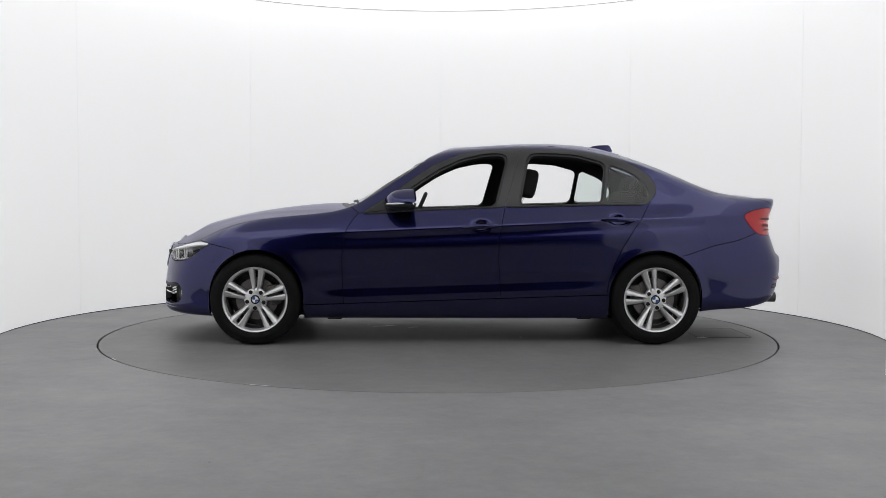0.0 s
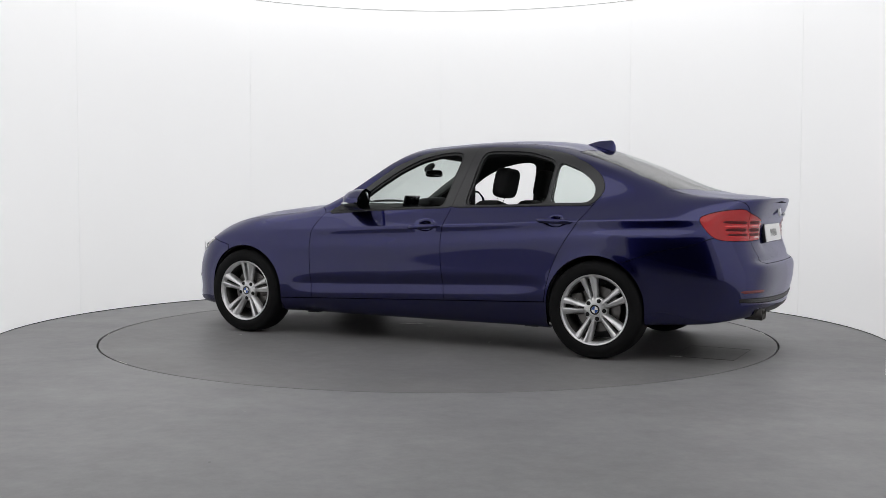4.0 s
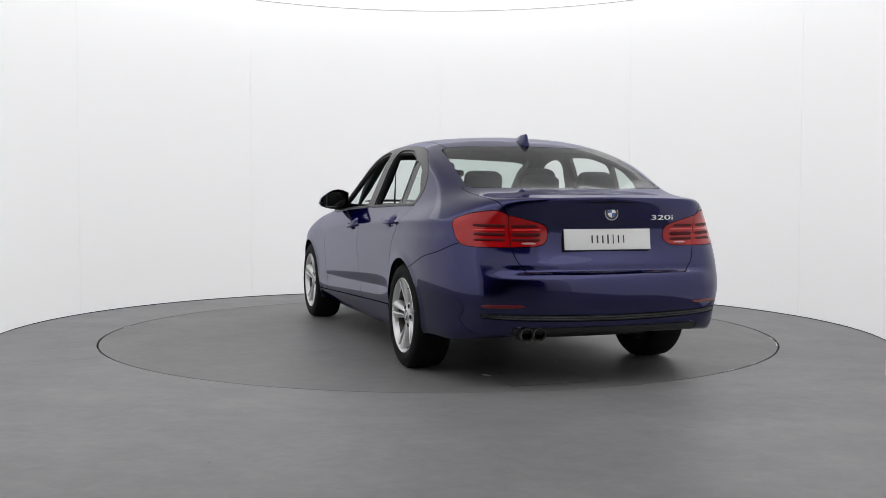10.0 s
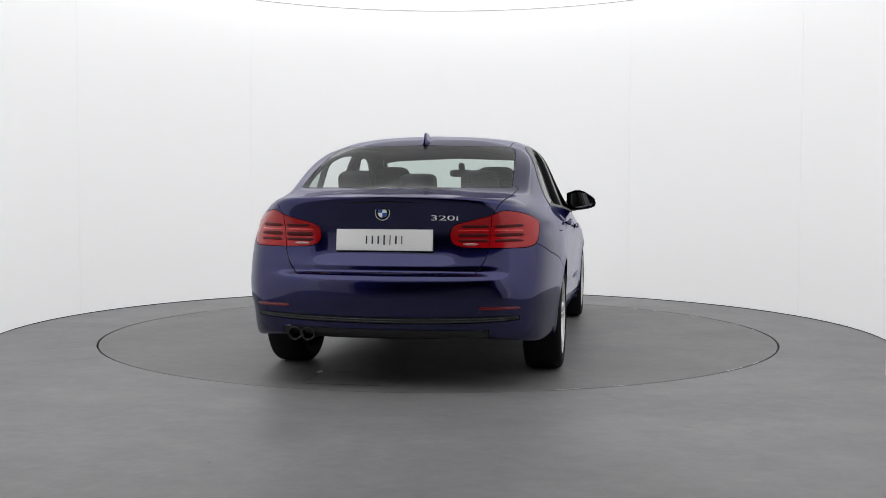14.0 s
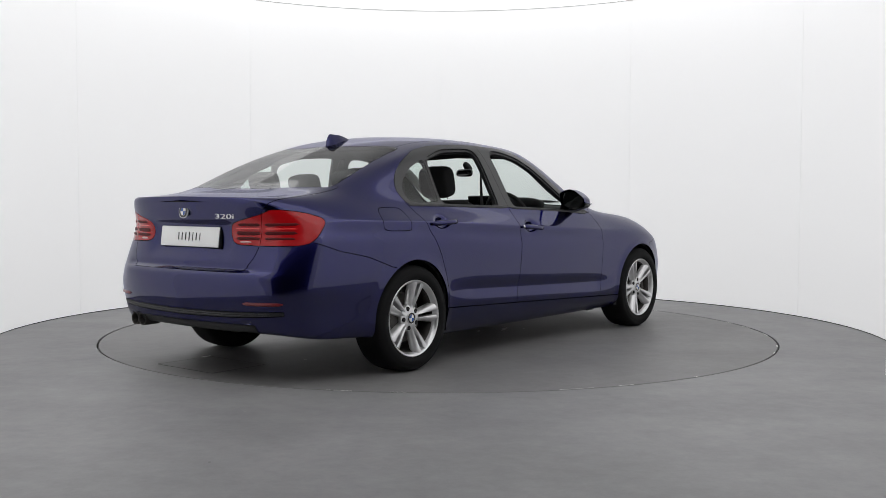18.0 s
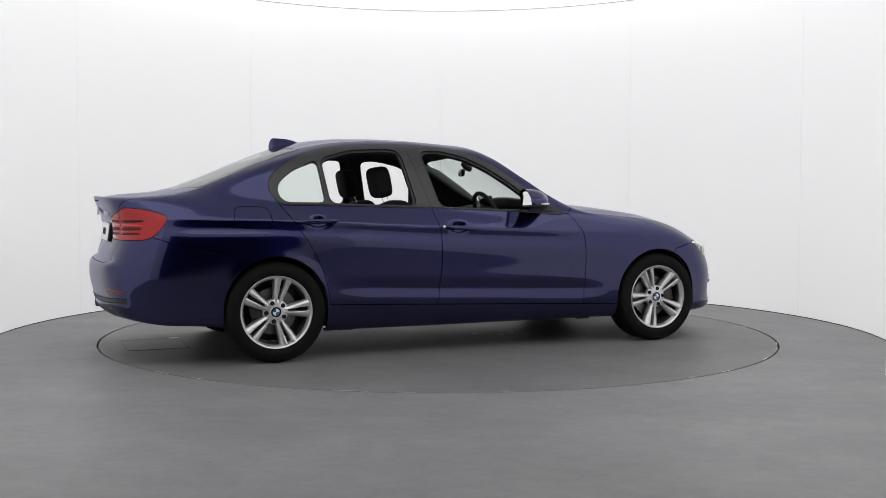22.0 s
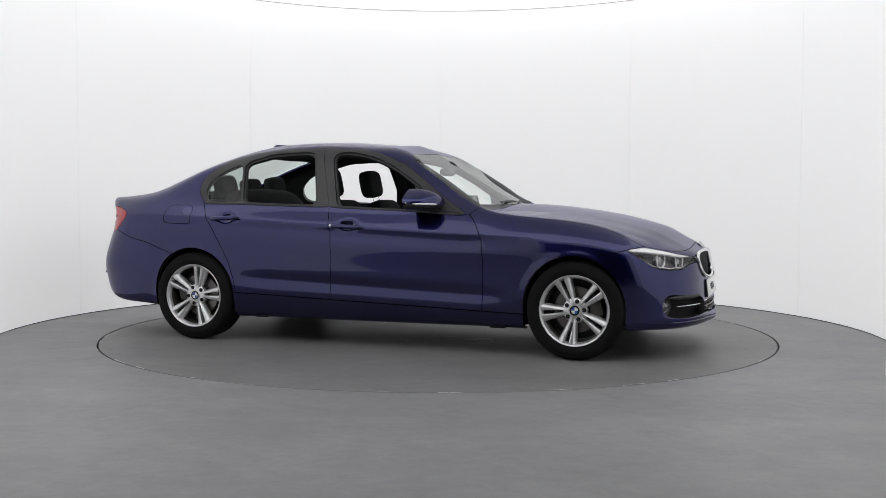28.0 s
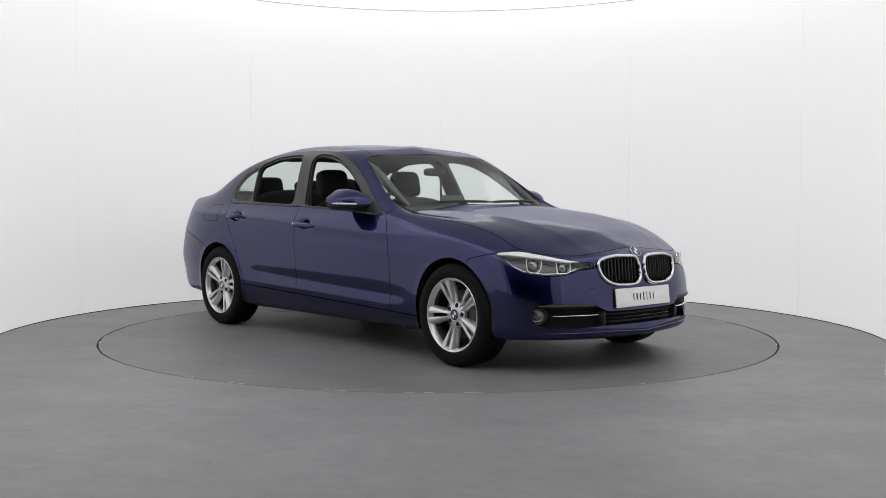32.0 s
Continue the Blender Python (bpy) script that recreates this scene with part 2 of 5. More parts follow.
    for r in (2.505, 2.7, 3.3, 4.2):
        rings.append([bm.verts.new((r * math.cos(2 * math.pi * i / 160), r * math.sin(2 * math.pi * i / 160), 0)) for i in range(160)])
    outer = []
    for i in range(160):
        c, s = math.cos(2 * math.pi * i / 160), math.sin(2 * math.pi * i / 160)
        k = 12.0 / max(abs(c), abs(s))
        outer.append(bm.verts.new((k * c, k * s, 0)))
    rings.append(outer)
    low = [bm.verts.new((2.505 * math.cos(2 * math.pi * i / 160), 2.505 * math.sin(2 * math.pi * i / 160), -0.05)) for i in range(160)]
    for a, b in zip([low] + rings, rings):
        for i in range(160):
            j = (i + 1) % 160
            bm.faces.new((a[i], b[i], b[j], a[j]))
    bm.faces.new(low)
    tagged(part("floor", bm, M_FLOOR, None, smooth=False), "worn grey painted concrete floor", "floor", kind="structure")
    # plain hall round the booth, behind the camera
    for name, x, y, sx, sy in (("wall_hall_north", 0, 12.1, 24.4, 0.2), ("wall_hall_south", 0, -12.1, 24.4, 0.2), ("wall_hall_east", 12.1, 0, 0.2, 24.0), ("wall_hall_west", -12.1, 0, 0.2, 24.0)):
        bm = bmesh.new()
        bmesh.ops.create_cube(bm, size=1, matrix=Matrix.LocRotScale((x, y, 2.5), None, (sx, sy, 5.0)))
        tagged(part(name, bm, M_ROOM, None, smooth=False), "plain dark wall of the hall round the booth", "wall", kind="structure")
    bm = bmesh.new()
    bmesh.ops.create_cube(bm, size=1, matrix=Matrix.LocRotScale((0, 0, 5.1), None, (24.4, 24.4, 0.2)))
    tagged(part("ceiling_hall", bm, M_ROOM, None, smooth=False), "plain dark ceiling of the hall", "ceiling", kind="structure")


def build_turntable():
    table = tagged(new("turntable"), "round grey turntable set flush in the floor", "turntable")
    part("disc", lathe([(0.0005, 0.0), (1.2, 0.0), (2.4, 0.0), (2.488, 0.0), (2.491, -0.002), (2.491, -0.04)], 160, "z"), M_TABLE, table, sharp=30)
    return table


build_booth()
turntable = build_turntable()

# ---- car body surface ----
# Design lines of the left half, from the middle of the tail round the side to the middle of the nose, bottom to top.
CAGE = []


def line(*points):
    CAGE.append(points)


line((-2.30, 0, .29), (-2.27, .40, .29), (-2.20, .62, .28), (-2.08, .74, .26), (-1.95, .78, .25), (-1.75, .79, .235), (-1.40, .77, .19), (-1.0, .76, .185), (-.45, .76, .185),
     (.1, .76, .185), (.6, .76, .185), (.95, .76, .185), (1.4, .77, .185), (1.70, .76, .190), (1.92, .64, .195), (2.05, .38, .19), (2.12, 0, .19))
line((-2.38, 0, .30), (-2.35, .42, .30), (-2.27, .66, .29), (-2.13, .775, .27), (-1.97, .822, .26), (-1.75, .850, .245), (-1.4, .87, .20), (-1.0, .815, .195), (-.45, .808, .195),
     (.1, .808, .195), (.6, .808, .195), (.95, .808, .195), (1.4, .85, .19), (1.72, .83, .205), (1.96, .70, .212), (2.12, .42, .215), (2.19, 0, .215))
line((-2.42, 0, .40), (-2.39, .43, .40), (-2.31, .68, .40), (-2.16, .790, .40), (-1.99, .840, .39), (-1.75, .874, .38), (-1.4, .885, .37), (-1.0, .876, .35), (-.45, .872, .335),
     (.1, .872, .32), (.6, .872, .30), (.95, .874, .29), (1.4, .87, .29), (1.74, .845, .30), (1.975, .715, .31), (2.135, .42, .315), (2.185, 0, .315))
line((-2.44, 0, .54), (-2.41, .43, .54), (-2.33, .68, .54), (-2.19, .80, .54), (-2.0, .858, .55), (-1.75, .893, .56), (-1.4, .90, .57), (-1.0, .893, .56), (-.45, .890, .55),
     (.1, .890, .54), (.6, .889, .53), (.95, .889, .52), (1.4, .895, .53), (1.75, .86, .50), (1.975, .72, .47), (2.125, .42, .46), (2.165, 0, .46))
line((-2.368, 0, .70), (-2.350, .43, .70), (-2.29, .66, .71), (-2.17, .785, .73), (-2.0, .85, .745), (-1.75, .893, .75), (-1.4, .905, .76), (-1.0, .904, .75), (-.45, .903, .74),
     (.1, .903, .73), (.6, .903, .72), (.95, .90, .70), (1.4, .897, .70), (1.74, .85, .66), (1.955, .70, .60), (2.108, .42, .58), (2.158, 0, .58))
line((-2.352, 0, .86), (-2.330, .43, .86), (-2.255, .65, .87), (-2.13, .765, .875), (-1.98, .825, .88), (-1.75, .865, .885), (-1.4, .882, .885), (-1.0, .885, .875), (-.45, .885, .86),
     (.1, .885, .845), (.6, .885, .82), (.95, .88, .80), (1.4, .87, .79), (1.72, .815, .735), (1.93, .68, .665), (2.085, .42, .655), (2.143, 0, .65))
line((-2.41, 0, 1.02), (-2.375, .43, 1.015), (-2.29, .60, 1.01), (-2.14, .69, 1.0), (-1.98, .74, 1.0), (-1.75, .775, 1.005), (-1.4, .795, 1.0), (-1.0, .805, .99), (-.45, .815, .975),
     (.1, .828, .955), (.6, .828, .935), (.95, .815, .905), (1.4, .775, .87), (1.70, .70, .80), (1.90, .58, .725), (2.05, .38, .70), (2.12, 0, .69))
line((-2.39, 0, 1.03), (-2.33, .36, 1.03), (-2.22, .52, 1.035), (-2.08, .60, 1.045), (-1.92, .65, 1.06), (-1.70, .70, 1.10), (-1.38, .72, 1.19), (-1.0, .725, 1.20), (-.45, .728, 1.20),
     (.05, .73, 1.185), (.52, .745, 1.06), (.88, .755, .935), (1.35, .64, .897), (1.66, .57, .828), (1.85, .46, .760), (1.985, .30, .738), (2.06, 0, .735))
line((-2.30, 0, 1.045), (-2.22, .26, 1.05), (-2.12, .38, 1.055), (-1.98, .46, 1.07), (-1.80, .56, 1.115), (-1.55, .61, 1.21), (-1.22, .62, 1.315), (-.90, .615, 1.365), (-.45, .61, 1.38),
     (-.05, .61, 1.36), (.30, .63, 1.25), (.70, .68, .975), (1.2, .46, .925), (1.55, .42, .862), (1.75, .34, .808), (1.88, .2, .790), (1.94, 0, .785))
line((-2.10, 0, 1.065), (-2.03, .16, 1.07), (-1.93, .24, 1.085), (-1.80, .30, 1.13), (-1.60, .36, 1.21), (-1.36, .39, 1.31), (-1.08, .38, 1.396), (-.80, .36, 1.430), (-.45, .35, 1.432),
     (-.08, .36, 1.409), (.22, .40, 1.31), (.75, .40, .985), (1.1, .25, .96), (1.42, .24, .915), (1.62, .19, .865), (1.73, .11, .84), (1.78, 0, .83))
line((-1.92, 0, 1.09), (-1.88, 0, 1.105), (-1.80, 0, 1.135), (-1.68, 0, 1.185), (-1.50, 0, 1.265), (-1.28, 0, 1.355), (-1.02, 0, 1.423), (-.78, 0, 1.448), (-.45, 0, 1.450),
     (-.08, 0, 1.425), (.18, 0, 1.345), (.79, 0, .985), (1.0, 0, .972), (1.3, 0, .94), (1.5, 0, .905), (1.6, 0, .88), (1.65, 0, .87))


def spline(t, p, q):
    """Natural cubic spline through p at t, read at q."""
    n = len(t)
    h = np.diff(t)
    a = np.zeros((n, n))
    r = np.zeros((n,) + p.shape[1:])
    a[0, 0] = a[-1, -1] = 1
    for i in range(1, n - 1):
        a[i, i - 1], a[i, i], a[i, i + 1] = h[i - 1], 2 * (h[i - 1] + h[i]), h[i]
        r[i] = 6 * ((p[i + 1] - p[i]) / h[i] - (p[i] - p[i - 1]) / h[i - 1])
    m = np.linalg.solve(a, r.reshape(n, -1)).reshape(r.shape)
    k = np.clip(np.searchsorted(t, q) - 1, 0, n - 2)
    sh = (-1,) + (1,) * (p.ndim - 1)
    hk, u, v = h[k].reshape(sh), (q - t[k]).reshape(sh), (t[k + 1] - q).reshape(sh)
    return m[k] * v ** 3 / (6 * hk) + m[k + 1] * u ** 3 / (6 * hk) + (p[k] / hk - m[k] * hk / 6) * v + (p[k + 1] / hk - m[k + 1] * hk / 6) * u


def body_grid(nu, nv):
    c = np.array(CAGE)  # rows, columns, xyz
    du = np.sqrt(np.linalg.norm(np.diff(c, axis=1), axis=2)).mean(0)
    dv = np.sqrt(np.linalg.norm(np.diff(c, axis=0), axis=2)).mean(1)
    tu, tv = np.concatenate([[0], du.cumsum()]), np.concatenate([[0], dv.cumsum()])
    g = spline(tu, c.transpose(1, 0, 2), np.linspace(0, tu[-1], nu))
    g = spline(tv, g.transpose(1, 0, 2), np.linspace(0, tv[-1], nv))
    g[:, 0, 1] = g[:, -1, 1] = 0
    g[-1, :, 1] = 0
    return g


car = tagged(new("car"), "dark blue metallic four-door saloon on the turntable", "car")


# ---- cutting the body skin into panels ----
def rounded(poly, times=2, reach=.024):
    """Rounds the corners of a closed outline: each is cut back by the reach, then the new ones by less."""
    p = np.array(poly, float)
    for _ in range(times + 1):
        a, b = np.roll(p, 1, axis=0), np.roll(p, -1, axis=0)
        la, lb = np.linalg.norm(a - p, axis=1, keepdims=True), np.linalg.norm(b - p, axis=1, keepdims=True)
        p = np.stack([p + (a - p) * np.minimum(.3, reach / la), p + (b - p) * np.minimum(.3, reach / lb)], 1).reshape(-1, p.shape[1])
        reach *= .45
    return p


def outline_distance(a, b, poly):
    """Signed distance of points (a, b) from a closed outline, negative inside."""
    p = np.asarray(poly)
    q = np.roll(p, -1, axis=0)
    best = np.full(len(a), 1e9)
    inside = np.zeros(len(a), bool)
    for (x0, y0), (x1, y1) in zip(p, q):
        dx, dy = x1 - x0, y1 - y0
        t = np.clip(((a - x0) * dx + (b - y0) * dy) / (dx * dx + dy * dy + 1e-12), 0, 1)
        best = np.minimum(best, np.hypot(a - x0 - t * dx, b - y0 - t * dy))
        if dy != 0:
            cross = ((y0 > b) != (y1 > b)) & (a < x0 + (b - y0) * dx / dy)
            inside ^= cross
    return np.where(inside, -best, best)


def slice_skin(verts, faces, f):
    """Cuts the faces along f = 0, so that none straddles it."""
    v = [tuple(p) for p in verts]
    f = np.array(f, float)
    pos = np.array(verts)
    near = [k for k, fc in enumerate(faces) if min(f[i] for i in fc) < 0 < max(f[i] for i in fc)]
    # first move close corners onto the cut, which leaves no slivers
    for k in near:
        fc = faces[k]
        for i, j in zip(fc, fc[1:] + fc[:1]):
            if f[i] * f[j] < 0:
                t = f[i] / (f[i] - f[j])
                if t < 0.2:
                    pos[i] += (pos[j] - pos[i]) * t
                    f[i] = 0
                elif t > 0.8:
                    pos[j] += (pos[i] - pos[j]) * (1 - t)
                    f[j] = 0
    v = pos.tolist()
    out, made = [], {}
    for fc in faces:
        lo, hi = min(f[i] for i in fc), max(f[i] for i in fc)
        if lo >= 0 or hi <= 0:
            out.append(fc)
            continue
        a, b = [], []
        for i, j in zip(fc, fc[1:] + fc[:1]):
            if f[i] >= 0:
                a.append(i)
            if f[i] <= 0:
                b.append(i)
            if f[i] * f[j] < 0:
                key = (min(i, j), max(i, j))
                if key not in made:
                    t = f[i] / (f[i] - f[j])
                    made[key] = len(v)
                    v.append([v[i][c] + (v[j][c] - v[i][c]) * t for c in range(3)])
                a.append(made[key])
                b.append(made[key])
        out += [tuple(x) for x in (a, b) if len(x) > 2]
    return np.array(v), out


# outlines, in metres of the car: x forward, y to its left, z up
DLO = rounded([(-1.362, .990), (-1.434, 1.085), (-1.398, 1.180), (-1.295, 1.257), (-1.15, 1.323), (-.98, 1.359), (-.788, 1.375), (-.594, 1.382), (-.419, 1.382), (-.205, 1.373),
               (-.03, 1.342), (.17, 1.261), (.33, 1.150), (.49, 1.032), (.675, .918), (.30, .945), (-.37, .972), (-1.0, .988)])
FRONT_OPENING = rounded([(-.362, 1.322), (-.31, 1.337), (-.205, 1.331), (-.05, 1.295), (.11, 1.222), (.265, 1.122), (.385, 1.03), (.50, .957), (.1, .962), (-.27, .975)], 1)
REAR_OPENING = rounded([(-1.063, 1.270), (-.868, 1.326), (-.70, 1.337), (-.56, 1.339), (-.527, 1.318), (-.455, .984), (-1.025, 1.0)], 1)
QUARTER_GLASS = rounded([(-1.095, 1.278), (-1.06, 1.0), (-1.33, 1.003), (-1.368, 1.055), (-1.358, 1.125), (-1.26, 1.21)], 1)
WINDSCREEN = rounded([(.157, -.2), (.158, .2), (.163, .42), (.192, .610), (.34, .672), (.52, .708), (.672, .722), (.735, .48), (.785, .2), (.785, -.2)], 1)
REAR_WINDOW = rounded([(-1.262, -.2), (-1.25, .3), (-1.17, .57), (-1.35, .59), (-1.6, .61), (-1.85, .625), (-1.915, .4), (-1.952, .15), (-1.952, -.2)], 1)
HOOD = rounded([(.86, -.2), (.84, .3), (.775, .62), (.80, .70), (.90, .775), (1.0, .79), (1.2, .79), (1.45, .77), (1.65, .75), (1.80, .735), (1.918, .636), (2.0, .53), (2.045, .43),
                (2.06, .32), (2.062, -.2)], 1)
KIDNEY = rounded([(.368, .650), (.335, .672), (.24, .688), (.06, .684), (.03, .662), (.022, .60), (.03, .545), (.06, .520), (.12, .512), (.26, .517), (.335, .550), (.36, .60)], 2)


def nose_angle(p):
    return np.degrees(np.arctan2(p[:, 0] - 1.5, p[:, 1] - 0.2))


def tail_angle(p):
    return np.degrees(np.arctan2(-(p[:, 0] + 1.7), p[:, 1] - 0.35))


def on_nose(points):
    p = np.array(points)
    return np.stack([nose_angle(p) * 0.011, p[:, 2]], 1)


HEADLIGHT = rounded(on_nose([(1.715, .845, .708), (1.809, .743, .722), (1.918, .636, .697), (2.018, .536, .669), (2.085, .41, .652), (2.10, .372, .648), (2.10, .376, .618), (2.09, .424, .614),
                             (2.066, .502, .610), (2.047, .569, .578), (1.977, .683, .576), (1.892, .771, .592), (1.836, .805, .631), (1.776, .827, .676)]), 1)
INTAKE = rounded(on_nose([(1.955, .735, .408), (1.935, .752, .362), (1.945, .740, .305), (1.990, .695, .278), (2.047, .619, .270), (2.105, .508, .273), (2.148, .376, .282), (2.185, .15, .282),
                          (2.19, -.15, .282), (2.17, -.15, .358), (2.168, .15, .358), (2.15, .342, .362), (2.142, .37, .392), (2.065, .588, .412), (1.986, .709, .424)]), 1)
TAIL_LIGHT = rounded([(c * 0.011, z) for c, z in ((36.5, .910), (47, .945), (56, .960), (66, .968), (68.5, .945), (78, .918), (87.5, .892), (90, .865), (90, .80), (86, .772), (72, .768), (60, .768),
                                                  (49, .772), (43.5, .795))], 1)


def lid_half_width(z):
    return np.interp(z, [.60, .6185, .6215, .638, .70, .768, .936, 1.0, 1.03, 1.08], [-.3, -.3, .455, .492, .535, .555, .570, .608, .632, .655])


def b_gap(z):
    return np.interp(z, [.2, .32, .60, .78, .97, 1.344], [-.32, -.315, -.295, -.30, -.345, -.459])


def f_gap(z):
    return np.interp(z, [.2, .32, .45, .60, .757, .82, .884, .913, .93, .96, 1.05], [.785, .790, .797, .800, .787, .762, .722, .694, .692, .73, .85])


def r_gap(z):
    return np.interp(z, [.2, .34, .442, .56, .68, .78, .985, 1.05], [-1.045, -1.055, -1.07, -1.105, -1.160, -1.222, -1.362, -1.40])


def sill_line(x):
    return .318 - .033 * x


def bumper_line(x):
    return np.interp(x, [-2.16, -2.137, -1.992, -1.803, -1.60], [.85, .79, .738, .699, .630])


def arch(p, cx, r):
    z = p[:, 2] - .340
    return np.where(z > 0, np.hypot(p[:, 0] - cx, z), np.abs(p[:, 0] - cx) + .0) - r


def cuts(side):
    """The cuts in order: name and signed function."""
    side_only = lambda p: .42 - p[:, 1]
    front_only = lambda p: 1.6 - p[:, 0]
    tail_only = lambda p: p[:, 0] + 1.6
    c = [
        ("arch_front", lambda p: np.maximum(arch(p, 1.397, .327), .40 - p[:, 1])),
        ("arch_rear", lambda p: np.maximum(arch(p, -1.403, .326), .40 - p[:, 1])),
        ("dlo", lambda p: np.maximum(outline_distance(p[:, 0], p[:, 2], DLO), side_only(p))),
        ("front_opening", lambda p: np.maximum(outline_distance(p[:, 0], p[:, 2], FRONT_OPENING), side_only(p))),
        ("rear_opening", lambda p: np.maximum(outline_distance(p[:, 0], p[:, 2], REAR_OPENING), side_only(p))),
        ("front_seal", lambda p: np.maximum(outline_distance(p[:, 0], p[:, 2], FRONT_OPENING) - .016, side_only(p))),
        ("rear_seal", lambda p: np.maximum(outline_distance(p[:, 0], p[:, 2], REAR_OPENING) - .016, side_only(p))),
        ("quarter_glass", lambda p: np.maximum(outline_distance(p[:, 0], p[:, 2], QUARTER_GLASS), side_only(p))),
        ("windscreen", lambda p: np.maximum(outline_distance(p[:, 0], p[:, 1], WINDSCREEN), .93 - p[:, 2])),
        ("rear_window", lambda p: np.maximum(outline_distance(p[:, 0], p[:, 1], REAR_WINDOW), 1.03 - p[:, 2])),
        ("hood", lambda p: np.maximum(outline_distance(p[:, 0], p[:, 1], HOOD), .58 - p[:, 2])),
        ("cowl", lambda p: np.maximum(np.maximum(.70 - p[:, 0] - .0, p[:, 0] - .92), np.maximum(p[:, 1] - .70, .9 - p[:, 2]))),
        ("headlight", lambda p: np.maximum(outline_distance(nose_angle(p) * .011, p[:, 2], HEADLIGHT), front_only(p))),
        ("brow", lambda p: np.maximum(np.interp(nose_angle(p), [18.4, 22, 29.6, 43.8, 57, 66, 90], [.702, .698, .693, .675, .655, .655, .70]) - p[:, 2], np.maximum(front_only(p), p[:, 2] - .76))),
        ("kidney", lambda p: np.maximum(outline_distance(p[:, 1], p[:, 2], KIDNEY), 1.9 - p[:, 0])),
        ("intake", lambda p: np.maximum(outline_distance(nose_angle(p) * .011, p[:, 2], INTAKE), front_only(p))),
        ("nose_split", lambda p: np.maximum(p[:, 2] - (.682 + .23 * (p[:, 0] - 1.613)), 1.55 - p[:, 0])),
        ("lid", lambda p: np.maximum(np.maximum(p[:, 1] - lid_half_width(p[:, 2]), p[:, 0] + 1.80), .60 - p[:, 2])),
        ("tail_light", lambda p: np.maximum(outline_distance(tail_angle(p) * .011, p[:, 2], TAIL_LIGHT), p[:, 0] + 1.85)),
        ("tail_split", lambda p: np.maximum(p[:, 2] - bumper_line(p[:, 0]), p[:, 0] + 1.58)),
        ("tail_trim", lambda p: np.maximum(np.abs(p[:, 2] - .386 - .018 * (p[:, 1] / .7) ** 2) - .016 * (1 - .3 * (p[:, 1] / .72) ** 4), np.maximum(p[:, 0] + 2.1, p[:, 1] - .715))),
        ("diffuser", lambda p: np.maximum(np.maximum(p[:, 2] - .338, p[:, 1] - .56), p[:, 0] + 2.1)),
        ("sill", lambda p: np.maximum(p[:, 2] - sill_line(p[:, 0]), np.maximum(p[:, 0] - 1.2, -1.2 - p[:, 0]))),
        ("b_gap", lambda p: np.maximum(p[:, 0] - b_gap(p[:, 2]), np.maximum(p[:, 2] - 1.41, .5 - p[:, 1]))),
        ("f_gap", lambda p: np.maximum(p[:, 0] - f_gap(p[:, 2]), np.maximum(p[:, 2] - 1.05, .5 - p[:, 1]))),
        ("r_gap", lambda p: np.maximum(p[:, 0] - r_gap(p[:, 2]), np.maximum(p[:, 2] - 1.0, .5 - p[:, 1]))),
        ("roof", lambda p: np.maximum(np.maximum(p[:, 1] - .535, 1.26 - p[:, 2]), np.maximum(p[:, 0] - .30, -1.35 - p[:, 0]))),
    ]
    if side < 0:
        flap = rounded([(-1.655, .975), (-1.440, .972), (-1.425, .845), (-1.445, .838), (-1.64, .842), (-1.665, .86)], 2)
        c.append(("flap", lambda p: np.maximum(outline_distance(p[:, 0], p[:, 2], flap), side_only(p))))
    return c


